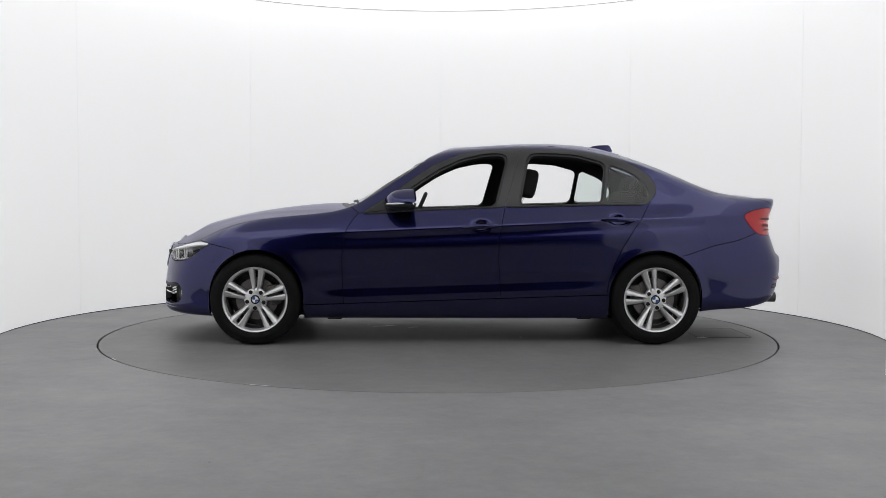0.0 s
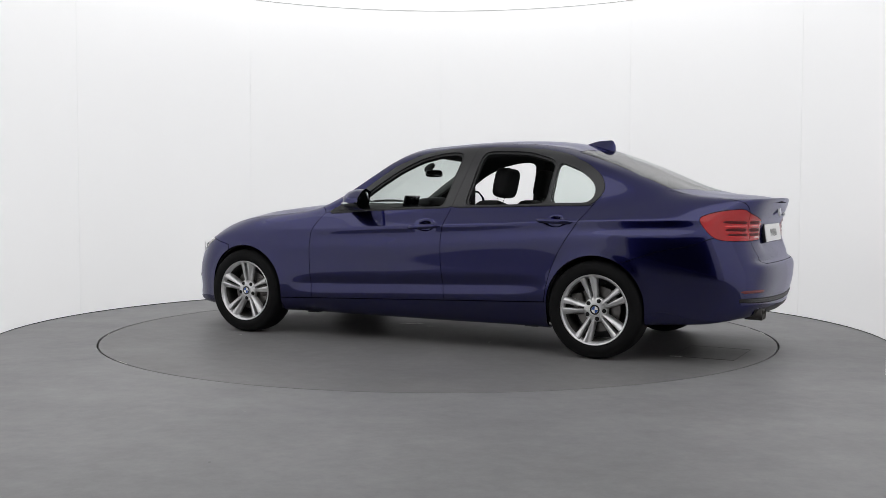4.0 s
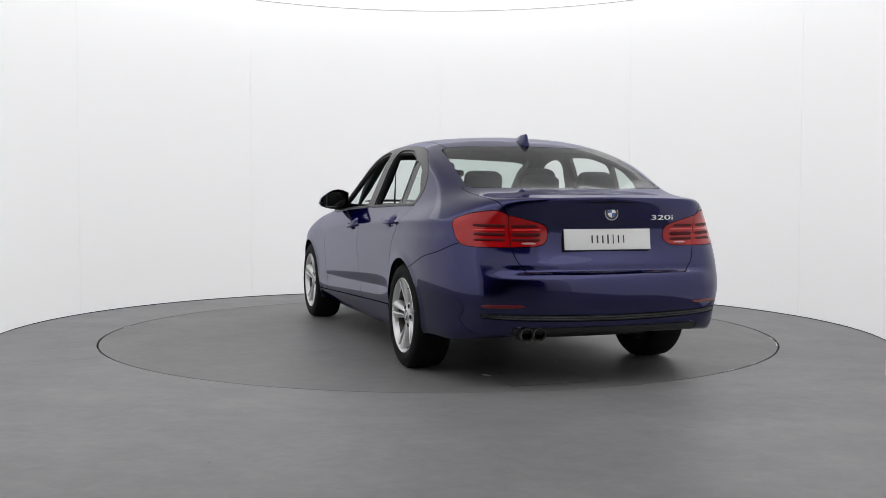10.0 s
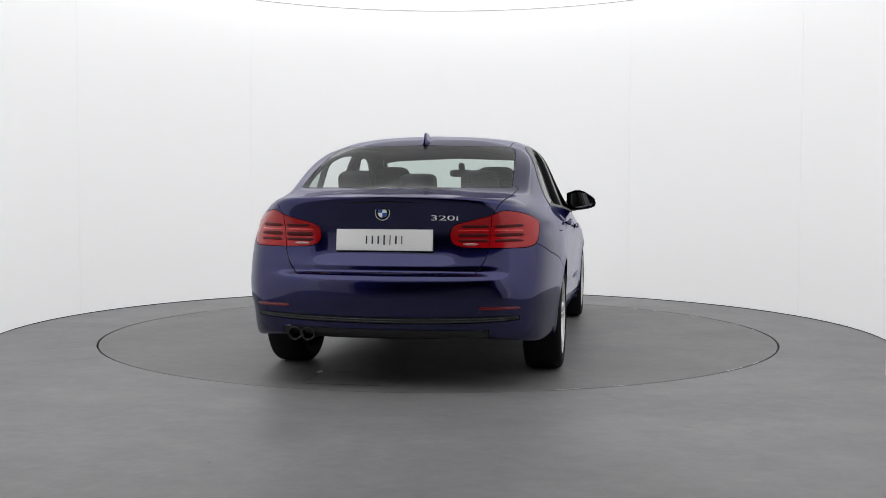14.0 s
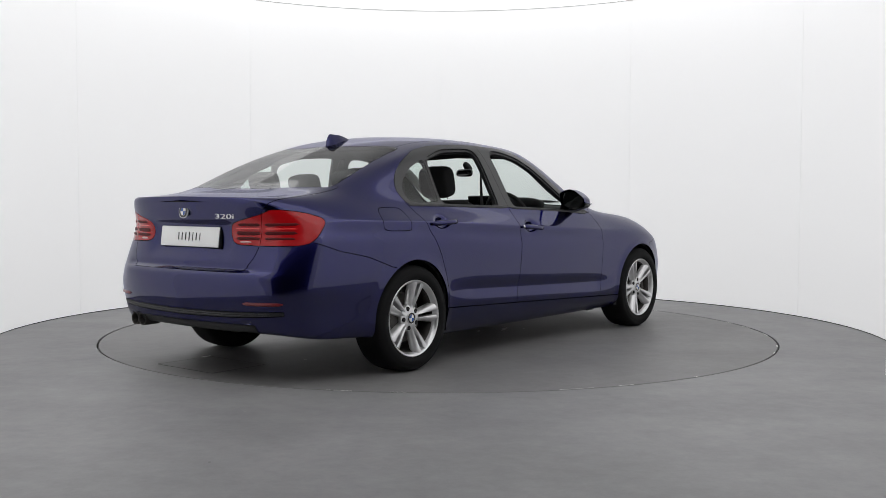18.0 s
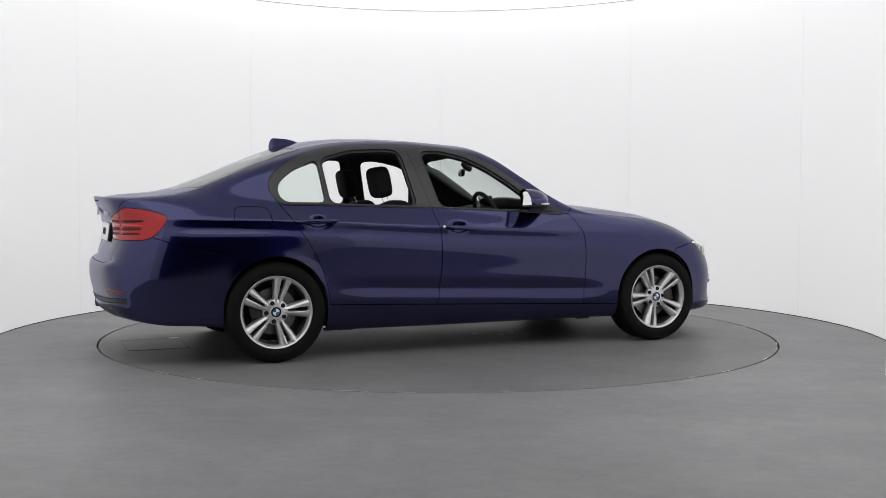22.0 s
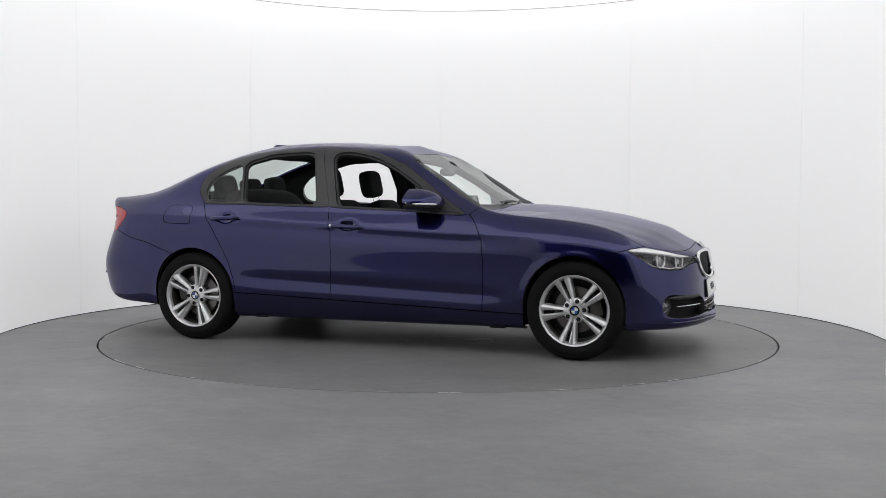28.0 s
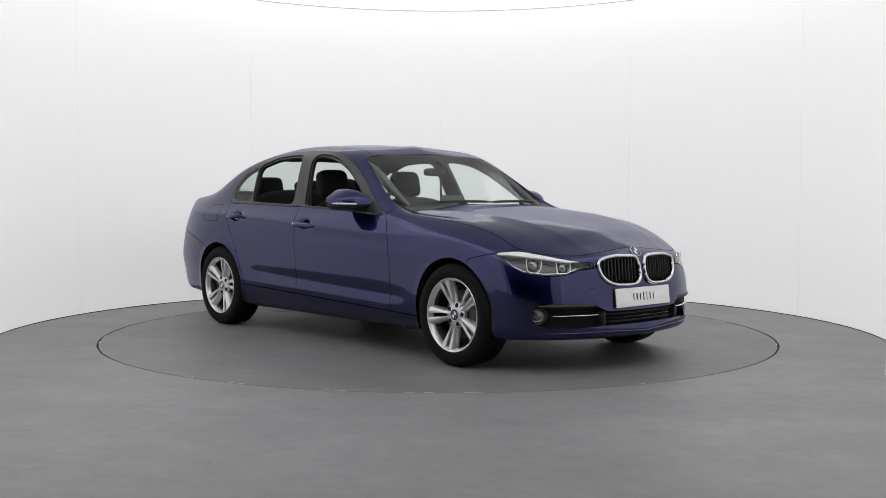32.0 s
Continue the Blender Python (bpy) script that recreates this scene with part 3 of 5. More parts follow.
def sculpt(g):
    """Creases, hollows and recesses on the smooth skin."""
    x, y, z = g[..., 0].copy(), g[..., 1].copy(), g[..., 2].copy()
    side = 1 / (1 + np.exp(-(y - .70) / .02))
    # shoulder crease along the handles
    zc = np.interp(x, [-2.2, -1.75, -1.4, -1.0, -.45, .1, .6, .95, 1.3], [.905, .90, .893, .876, .846, .822, .800, .790, .785])
    amp = np.interp(x, [-2.15, -1.9, .7, 1.25], [0, 1, 1, 0])
    d = z - zc
    g[..., 1] += side * amp * (.012 * np.exp(-np.abs(d) / .035) - .010 * np.exp(-((d + .055) / .040) ** 2))
    # hollow above the sill
    zl = .425 - .035 * x
    amp = np.interp(x, [-1.1, -.8, .75, 1.0], [0, 1, 1, 0])
    g[..., 1] -= side * amp * .015 * np.exp(-((z - zl) / .046) ** 2)
    # flared wheel arches
    for cx, r in ((1.397, .327), (-1.403, .326)):
        rr = np.hypot(x - cx, z - .34) - r
        g[..., 1] += side * .006 * np.exp(-(np.maximum(rr, 0) / .030) ** 2) * (z > .2)
    # bowls behind the door handles
    for hx, hz in ((-1.135, .885), (-.175, .842)):
        g[..., 1] -= side * .046 * np.exp(-((x - hx) / .045) ** 2 - ((z - hz) / .026) ** 2)
    # plate recess in the boot lid, lip of its edge, ledge of the bumper
    tail = 1 / (1 + np.exp((x + 2.15) / .02))
    g[..., 0] += tail * .014 / (1 + np.exp((y - .36) / .02)) / (1 + np.exp(-(z - .71) / .015)) / (1 + np.exp((z - .890) / .006))
    g[..., 0] -= tail * .022 * (1 / (1 + np.exp((z - .627) / .006))) * np.exp(-((z - .61) / .06) ** 2) / (1 + np.exp((y - .62) / .03))
    g[..., 0] += tail * .014 * np.exp(-((z - .645) / .012) ** 2) / (1 + np.exp((y - .56) / .02))
    # bonnet: a smooth crown between its middle line and its edges
    want = spline(np.array([.70, .80, .93, 1.13, 1.326, 1.522, 1.718, 1.914, 2.10]), np.array([.988, .990, .990, .976, .952, .920, .876, .814, .715])[:, None], np.clip(x, .70, 2.10).ravel())[:, 0].reshape(x.shape)
    edge = spline(np.array([.70, .8, .9, 1.0, 1.1, 1.2, 1.3, 1.4, 1.5, 1.6, 1.7, 1.8, 1.9, 2.1]), np.array([.965, .947, .929, .918, .911, .906, .899, .887, .868, .84, .80, .748, .688, .56])[:, None], np.clip(x, .70, 2.10).ravel())[:, 0].reshape(x.shape)
    crown = want + (edge - want) * np.clip(y / .70, 0, 1.1) ** 2.3
    w = np.clip((x - .77) / .08, 0, 1) * np.clip((2.06 - x) / .22, 0, 1) * np.clip((.74 - y) / .08, 0, 1) * (z > .66)
    g[..., 2] += (crown - z) * w * w * (3 - 2 * w)
    # two soft ridges that run to the grilles
    top = (x > .8) & (z > .6)
    ridge = np.interp(x, [.8, 1.3, 1.7, 2.06], [.60, .52, .42, .34])
    dd = y - ridge
    g[..., 2] += top * np.interp(x, [.8, 1.0, 2.0, 2.1], [0, 1, 1, 0]) * (.003 * np.exp(-np.abs(dd) / .05) - .002 * np.exp(-((dd - .10) / .06) ** 2))
    g[:, 0, 1] = g[:, -1, 1] = 0
    g[-1, :, 1] = 0
    return g


def skin(side):
    """One half of the body skin, cut: vertices and faces by panel name."""
    g = sculpt(body_grid(300, 130))
    nv, nu = g.shape[:2]
    verts = g.reshape(-1, 3)
    faces = [(j * nu + i, (j + 1) * nu + i, (j + 1) * nu + i + 1, j * nu + i + 1) for j in range(nv - 1) for i in range(nu - 1)]
    listed = cuts(side)
    for name, fn in listed:
        verts, faces = slice_skin(verts, faces, fn(verts))
    mid = np.array([verts[list(f)].mean(0) for f in faces])
    s = {name: fn(mid) < 0 for name, fn in listed}
    if "flap" not in s:
        s["flap"] = np.zeros(len(mid), bool)
    x, y, z = mid.T
    label = np.full(len(mid), "side_frame", dtype=object)
    behind_b, behind_f, behind_r = x < b_gap(z), x < f_gap(z), x < r_gap(z)
    label[~behind_f & (x > .5) & (z < 1.05)] = "fender"
    label[s["roof"]] = "roof"
    door = behind_f & ~behind_r & (z < 1.0) & ~s["sill"] & (y > .5) & (z > sill_line(x)) & (x < .81)
    door &= z < np.interp(x, [-1.4, -1.0, -.37, .3, .675, .8], [1.02, 1.02, 1.0, .97, .925, .90])
    label[door & ~behind_b] = "front_door"
    label[door & behind_b] = "rear_door"
    label[s["sill"]] = "sill"
    label[s["cowl"]] = "cowl"
    label[s["nose_split"]] = "front_bumper"
    label[s["hood"]] = "hood"
    label[s["tail_split"]] = "rear_bumper"
    label[s["lid"]] = "boot_lid"
    label[s["diffuser"]] = "diffuser"
    label[s["tail_trim"]] = "rear_trim"
    label[s["flap"]] = "fuel_flap"
    label[s["windscreen"]] = "windscreen"
    label[s["rear_window"]] = "rear_window"
    label[s["headlight"]] = "headlight"
    label[s["headlight"] & s["brow"]] = "brow"
    label[s["tail_light"] & s["lid"]] = "lid_light"
    label[s["tail_light"] & ~s["lid"]] = "tail_light"
    label[s["kidney"]] = "kidney"
    label[s["intake"]] = "intake"
    label[s["dlo"] & ~behind_b] = "front_window_frame"
    label[s["dlo"] & behind_b] = "rear_window_frame"
    label[s["front_seal"] & s["dlo"]] = "front_seal"
    label[s["rear_seal"] & s["dlo"]] = "rear_seal"
    label[s["quarter_glass"]] = "quarter_glass"
    for hole in ("front_opening", "rear_opening", "arch_front", "arch_rear"):
        label[s[hole]] = "hole"
    groups = {}
    for f, k in zip(faces, label):
        groups.setdefault(k, []).append(f)
    verts = verts.copy()
    verts[np.abs(verts[:, 1]) < 1e-4, 1] = 0
    if side < 0:
        verts = verts * (1, -1, 1)
        groups = {k: [f[::-1] for f in fs] for k, fs in groups.items()}
    return verts, groups


def panel_mesh(pieces, gap=.0022, depth=.014, offset=0.0):
    """A sheet from (vertices, faces) pieces, its rim drawn back by the gap and turned inwards."""
    bm = bmesh.new()
    for verts, faces in pieces:
        used = {}
        for f in faces:
            row = []
            for i in f:
                if i not in used:
                    used[i] = bm.verts.new(verts[i])
                row.append(used[i])
            try:
                bm.faces.new(row)
            except ValueError:
                pass
    if len(pieces) > 1:
        bmesh.ops.remove_doubles(bm, verts=[v for v in bm.verts if abs(v.co.y) < 1e-4], dist=2e-4)
    bmesh.ops.remove_doubles(bm, verts=list({v for e in bm.edges if len(e.link_faces) == 1 for v in e.verts}), dist=.0022)
    bm.normal_update()
    if offset:
        for v, n in [(v, v.normal.copy()) for v in bm.verts]:
            v.co += n * offset
    rim = [e for e in bm.edges if len(e.link_faces) == 1]
    if gap:
        push = {}
        for e in rim:
            f = e.link_faces[0]
            a, b = e.verts
            d = f.normal.cross(b.co - a.co).normalized()
            if d.dot(f.calc_center_median() - a.co) < 0:
                d = -d
            for v in e.verts:
                push[v] = push.get(v, Vector()) + d
        for v, d in push.items():
            if d.length > 1e-6:
                v.co += d.normalized() * gap
    if depth:
        normals = {v: v.normal.copy() for e in rim for v in e.verts}
        made = bmesh.ops.extrude_edge_only(bm, edges=rim)
        new_verts = [g for g in made["geom"] if isinstance(g, bmesh.types.BMVert)]
        old = {}
        for v in new_verts:
            for e in v.link_edges:
                o = e.other_vert(v)
                if o in normals:
                    old[v] = o
        for v, o in old.items():
            v.co = v.co - normals[o] * depth
        for e in rim:
            e.smooth = False
    return bm


def sheet(name, bm, mat, parent, label=""):
    me = bpy.data.meshes.new(name)
    for f in bm.faces:
        f.smooth = True
    bm.to_mesh(me)
    bm.free()
    me.materials.append(mat)
    ob = new(name, me)
    ob.parent = parent
    return tagged(ob, label=label)


def sweep(points, rx, ry=None, closed=False, steps=8, ends=True):
    """A tube along points; rx and ry are its half sizes across and along z."""
    ry = ry or rx
    bm = bmesh.new()
    pts = [Vector(p) for p in points]
    n = len(pts)
    rings = []
    for i, p in enumerate(pts):
        a = pts[(i - 1) % n] if closed or i > 0 else p
        b = pts[(i + 1) % n] if closed or i < n - 1 else p
        t = (b - a).normalized()
        s = t.cross(Vector((0, 0, 1)))
        if s.length < .1:
            s = t.cross(Vector((1, 0, 0)))
        s.normalize()
        u = s.cross(t).normalized()
        k = 1.0 if closed or 0 < i < n - 1 or not ends else .35
        rings.append([bm.verts.new(p + s * (rx * k * math.cos(2 * math.pi * q / steps)) + u * (ry * k * math.sin(2 * math.pi * q / steps))) for q in range(steps)])
    pairs = list(zip(rings, rings[1:])) + ([(rings[-1], rings[0])] if closed else [])
    for a, b in pairs:
        for q in range(steps):
            bm.faces.new((a[q], a[(q + 1) % steps], b[(q + 1) % steps], b[q]))
    if not closed:
        bm.faces.new(rings[0][::-1])
        bm.faces.new(rings[-1])
    return bm


def cushion(size, at, turn=(0, 0, 0), power=4.0, nu=20, nv=14):
    """A padded block: a super-ellipsoid."""
    bm = bmesh.new()
    m = Matrix.LocRotScale(at, Euler([radians(a) for a in turn]), None)
    sgn = lambda c: math.copysign(abs(c) ** (2 / power), c)
    rows = []
    for j in range(nv + 1):
        b = -math.pi / 2 + math.pi * j / nv
        row = []
        for i in range(nu):
            a = 2 * math.pi * i / nu
            row.append(bm.verts.new(m @ Vector((size[0] / 2 * sgn(math.cos(b)) * sgn(math.cos(a)), size[1] / 2 * sgn(math.cos(b)) * sgn(math.sin(a)), size[2] / 2 * sgn(math.sin(b))))))
        rows.append(row)
    for p, q in zip(rows, rows[1:]):
        for i in range(nu):
            k = (i + 1) % nu
            bm.faces.new((p[i], p[k], q[k], q[i]))
    bmesh.ops.remove_doubles(bm, verts=bm.verts, dist=1e-5)
    return bm


def build_body():
    halves = [skin(1), skin(-1)]
    L, R = halves
    get = lambda k: [(v, g[k]) for v, g in halves if k in g]
    for name, mat, label in (("hood", M_PAINT, ""), ("roof", M_PAINT, ""), ("boot_lid", M_PAINT, ""), ("front_bumper", M_PAINT, ""), ("rear_bumper", M_PAINT, ""),
                             ("cowl", M_BLACK, "black plastic cowl below the windscreen"), ("rear_trim", M_STRIP, "dark grey ribbed strip across the bumper"),
                             ("diffuser", M_BLACK, "black plastic valance under the bumper")):
        PARTS[name] = sheet(name, panel_mesh(get(name)), mat, car, label)
    for name in ("windscreen", "rear_window"):
        PARTS[name] = sheet(name, panel_mesh(get(name), gap=.004, depth=.006), M_GLASS, car, "clear laminated glass" if name == "windscreen" else "lightly tinted glass")
    for s, (v, g) in zip(("L", "R"), halves):
        for name, mat, label in (("fender", M_PAINT, ""), ("side_frame", M_PAINT, ""), ("sill", M_PAINT, ""), ("front_door", M_PAINT, ""), ("rear_door", M_PAINT, "")):
            PARTS[name + s] = sheet(name, panel_mesh([(v, g[name])], offset=.006 if name == "sill" else 0.0), mat, car, label)
        PARTS["front_frame" + s] = sheet("window_frame", panel_mesh([(v, g["front_window_frame"])], gap=.001, depth=.03, offset=.002), M_TRIM, PARTS["front_door" + s], "satin black window frame")
        PARTS["rear_frame" + s] = sheet("window_frame", panel_mesh([(v, g["rear_window_frame"])], gap=.001, depth=.03, offset=.002), M_TRIM, PARTS["rear_door" + s], "satin black window frame")
        for seal, door in (("front_seal", "front_door"), ("rear_seal", "rear_door")):
            sheet("window_seal", panel_mesh([(v, g[seal])], gap=.001, depth=.024, offset=-.007), M_BLACK, PARTS[door + s], "black rubber window seal")
        sheet("quarter_glass", panel_mesh([(v, g["quarter_glass"])], gap=0, depth=.004), M_GLASS, PARTS["rear_door" + s], "tinted fixed quarter glass")
        lens = g["headlight"] + g["brow"]
        PARTS["headlight" + s] = sheet("headlight", panel_mesh([(v, g["headlight"])], gap=.002, depth=.004), M_CLEAR, car, "clear headlight cover")
        sheet("bucket", panel_mesh([(v, g["headlight"])], gap=.006, depth=0, offset=-.055), M_BUCKET, PARTS["headlight" + s], "dark grey reflector bucket")
        sheet("side_wall", rim_band([(v, lens)], .004, .060), M_BUCKET, PARTS["headlight" + s])
        sheet("brow", panel_mesh([(v, g["brow"])], gap=.002, depth=.012), M_WHITE, PARTS["headlight" + s], "white upper light strip")
        PARTS["tail_light" + s] = sheet("tail_light", panel_mesh([(v, g["tail_light"])], gap=.002, depth=.02), M_RED, car, "red tail light lens")
        PARTS["lid_light" + s] = sheet("tail_light", panel_mesh([(v, g["lid_light"])], gap=.002, depth=.02), M_RED, PARTS["boot_lid"], "red tail light lens on the boot lid")
        if "fuel_flap" in g:
            sheet("fuel_flap", panel_mesh([(v, g["fuel_flap"])], gap=.002), M_PAINT, car)
    # dark inner skin behind the panels, which is also the cabin's lining
    shell = []
    for v, g in halves:
        fs = []
        for k in ("hood", "roof", "boot_lid", "front_bumper", "rear_bumper", "cowl", "rear_trim", "diffuser", "fender", "side_frame", "sill", "front_door", "rear_door",
                  "front_window_frame", "rear_window_frame", "front_seal", "rear_seal", "fuel_flap", "tail_light", "lid_light"):
            fs += g.get(k, [])
        shell.append((v, fs))
    sheet("inner_shell", panel_mesh(shell, gap=0, depth=0, offset=-.030), M_LINING, car, "dark inner shell and cabin lining")
    return halves


def rim_band(pieces, inset, depth):
    """The wall between a sheet's rim and a copy of it set deeper."""
    bm = panel_mesh(pieces, gap=inset, depth=depth)
    rim_faces = [f for f in bm.faces if any(len(e.link_faces) == 1 for e in f.edges)]
    gone = [f for f in bm.faces if f not in set(rim_faces)]
    bmesh.ops.delete(bm, geom=gone, context="FACES")
    return bm


PARTS = {}


def roundel(bm_parent, m, r, name="badge"):
    """A round badge: chrome ring, dark band, quartered light and blue middle."""
    b = part(name, lathe([(.0001, .003), (r * .92, .003), (r * .97, .005), (r, .003), (r, -.004)], 40, "z"), M_SILVER, bm_parent, "round badge with a chrome ring")
    b.matrix_basis = m
    part("band", lathe([(r * .62, .0042), (r * .90, .0042), (r * .90, .002)], 40, "z"), M_GLOSSBLACK, b, "dark band")
    for q in range(4):
        bm = bmesh.new()
        c = bm.verts.new((0, 0, .0052))
        ring = [bm.verts.new((r * .60 * math.cos(math.pi / 2 * (q + k / 8)), r * .60 * math.sin(math.pi / 2 * (q + k / 8)), .0048)) for k in range(9)]
        for u, w in zip(ring, ring[1:]):
            bm.faces.new((c, u, w))
        part("quarter", bm, M_BADGEBLUE if q % 2 else M_WHITE, b, smooth=False)
    return b


def build_wheel(x, side, spoke_turn):
    """side +1: left. The wheel's own y axis points outwards."""
    w = new("wheel")
    w.parent = car
    w.matrix_basis = Matrix.LocRotScale((x, side * .785, .318), Euler((0, 0, 0 if side > 0 else math.pi)), None)
    tagged(w, "alloy wheel with five double spokes and a black tyre")
    part("tyre", lathe([(.222, -.095), (.235, -.108), (.275, -.113), (.300, -.106), (.314, -.088), (.318, -.05), (.3185, 0), (.318, .05), (.314, .086), (.303, .103), (.288, .110), (.282, .1095), (.279, .1115),
                        (.262, .1125), (.244, .1105), (.240, .108), (.231, .106), (.226, .100), (.222, .095)], 96), M_TYRE, w, "black rubber tyre")
    rim = part("rim", lathe([(.204, .070), (.207, .083), (.2135, .096), (.219, .1045), (.2255, .107), (.2285, .104), (.228, .098), (.222, .094)], 96), M_RIM, w, "silver rim")
    # barrel coloured dark so that the gaps between the spokes read darker
    part("barrel", lathe([(.218, -.10), (.205, -.085), (.197, -.04), (.196, .02), (.199, .06), (.2045, .072)], 64), M_DARKMETAL, w, "dark inner barrel of the rim")
    for k in range(5):
        a = radians(spoke_turn) + 2 * math.pi * k / 5
        for h in (-1, 1):
            bm = bmesh.new()
            rows = []
            for r, mid, half, top, low in ((.046, .0130, .0080, .074, .040), (.075, .0182, .0108, .080, .040), (.11, .0234, .0136, .086, .042), (.15, .0290, .0168, .093, .046), (.185, .0336, .0198, .099, .054),
                                           (.213, .0374, .0232, .1045, .070)):
                row = []
                for q, zz in ((-half - .002, low), (-half, top - .004), (-half * .62, top), (half * .05, top - .0035), (half * .80, top - .012), (half + .004, low)):
                    t = h * (mid + q)
                    c, s = math.cos(a), math.sin(a)
                    row.append(bm.verts.new((r * c - t * s, zz, r * s + t * c)))
                rows.append(row)
            for p, q in zip(rows, rows[1:]):
                for i in range(5):
                    bm.faces.new((p[i], p[i + 1], q[i + 1], q[i]))
            part("spoke", bm, M_RIM, rim, sharp=50)
    part("hub", lathe([(.0001, .079), (.034, .079), (.037, .076), (.066, .0745), (.078, .068), (.083, .050)], 48), M_RIM, rim)
    for k in range(5):
        a = radians(spoke_turn + 36) + 2 * math.pi * k / 5
        # flat black discs on the hub paint the dark of the bolt recesses
        bolt = part("bolt_recess_shade", lathe([(.0001, .0762), (.0120, .0766), (.014, .0755), (.014, .066)], 16), M_BLACKHOLE, w, "black disc for the shade of a bolt recess")
        bolt.location = (.060 * math.cos(a), .0005, .060 * math.sin(a))
    valve = part("valve", lathe([(.0035, 0), (.0035, .03), (.0001, .031)], 8), M_BLACK, w)
    valve.location = (.185 * math.cos(radians(spoke_turn + 36)), .065, .185 * math.sin(radians(spoke_turn + 36)))
    roundel(w, Matrix.Translation((0, .0795, 0)) @ Matrix.Rotation(-math.pi / 2, 4, "X"), .036, "centre_cap")
    part("brake_disc", lathe([(.0001, .02), (.07, .03), (.08, .012), (.148, .012), (.148, -.01), (.07, -.01)], 64), M_DISC, w, "steel brake disc")
    boxed("caliper", (.08, .06, .14), (-.125 if x > 0 else .125, .018, .03), M_DARKMETAL, w, (0, 14, 0), .012, "dark brake caliper")
    # black disc closes the barrel and stands in for the shade behind it
    part("barrel_shade", lathe([(.195, -.05), (.08, -.06), (.0001, -.06)], 48), M_BLACK, w, "black disc standing in for the shade inside the wheel")
    return w


def build_arches():
    for cx, r in ((1.397, .327), (-1.403, .326)):
        for s in (1, -1):
            bm = bmesh.new()
            rows = []
            floor_front, floor_back = (.245, .20) if cx > 0 else (.21, .25)
            for y, rr in ((.865, r + .004), (.84, r + .012), (.50, r + .012), (.499, .05)):
                row = []
                for k in range(25):
                    a = math.pi * k / 24
                    row.append(bm.verts.new((cx + rr * math.cos(a), s * y, .34 + rr * math.sin(a))))
                row.insert(0, bm.verts.new((cx + rr, s * y, floor_front)))
                row.append(bm.verts.new((cx - rr, s * y, floor_back)))
                rows.append(row)
            for p, q in zip(rows, rows[1:]):
                for i in range(len(p) - 1):
                    bm.faces.new((p[i], p[i + 1], q[i + 1], q[i]))
            part("wheel_arch_liner", bm, M_BLACK, car, "black wheel arch liner")
    bm = bmesh.new()
    box(bm, (2.9, 1.10, .03), (.12, 0, .19), bevel=.01)
    box(bm, (1.9, 1.58, .03), (0, 0, .195), bevel=.01)
    box(bm, (.30, 1.0, .03), (1.80, 0, .20), bevel=.01)
    box(bm, (.40, 1.3, .04), (-2.0, 0, .335), bevel=.01)
    part("underbody", bm, M_BLACK, car, "dark underbody")
    for s in (1, -1):
        for x0 in (-.92, .86):
            boxed("jacking_pad", (.10, .05, .02), (x0, s * .73, .178), M_BLACK, car, bevel=.004)


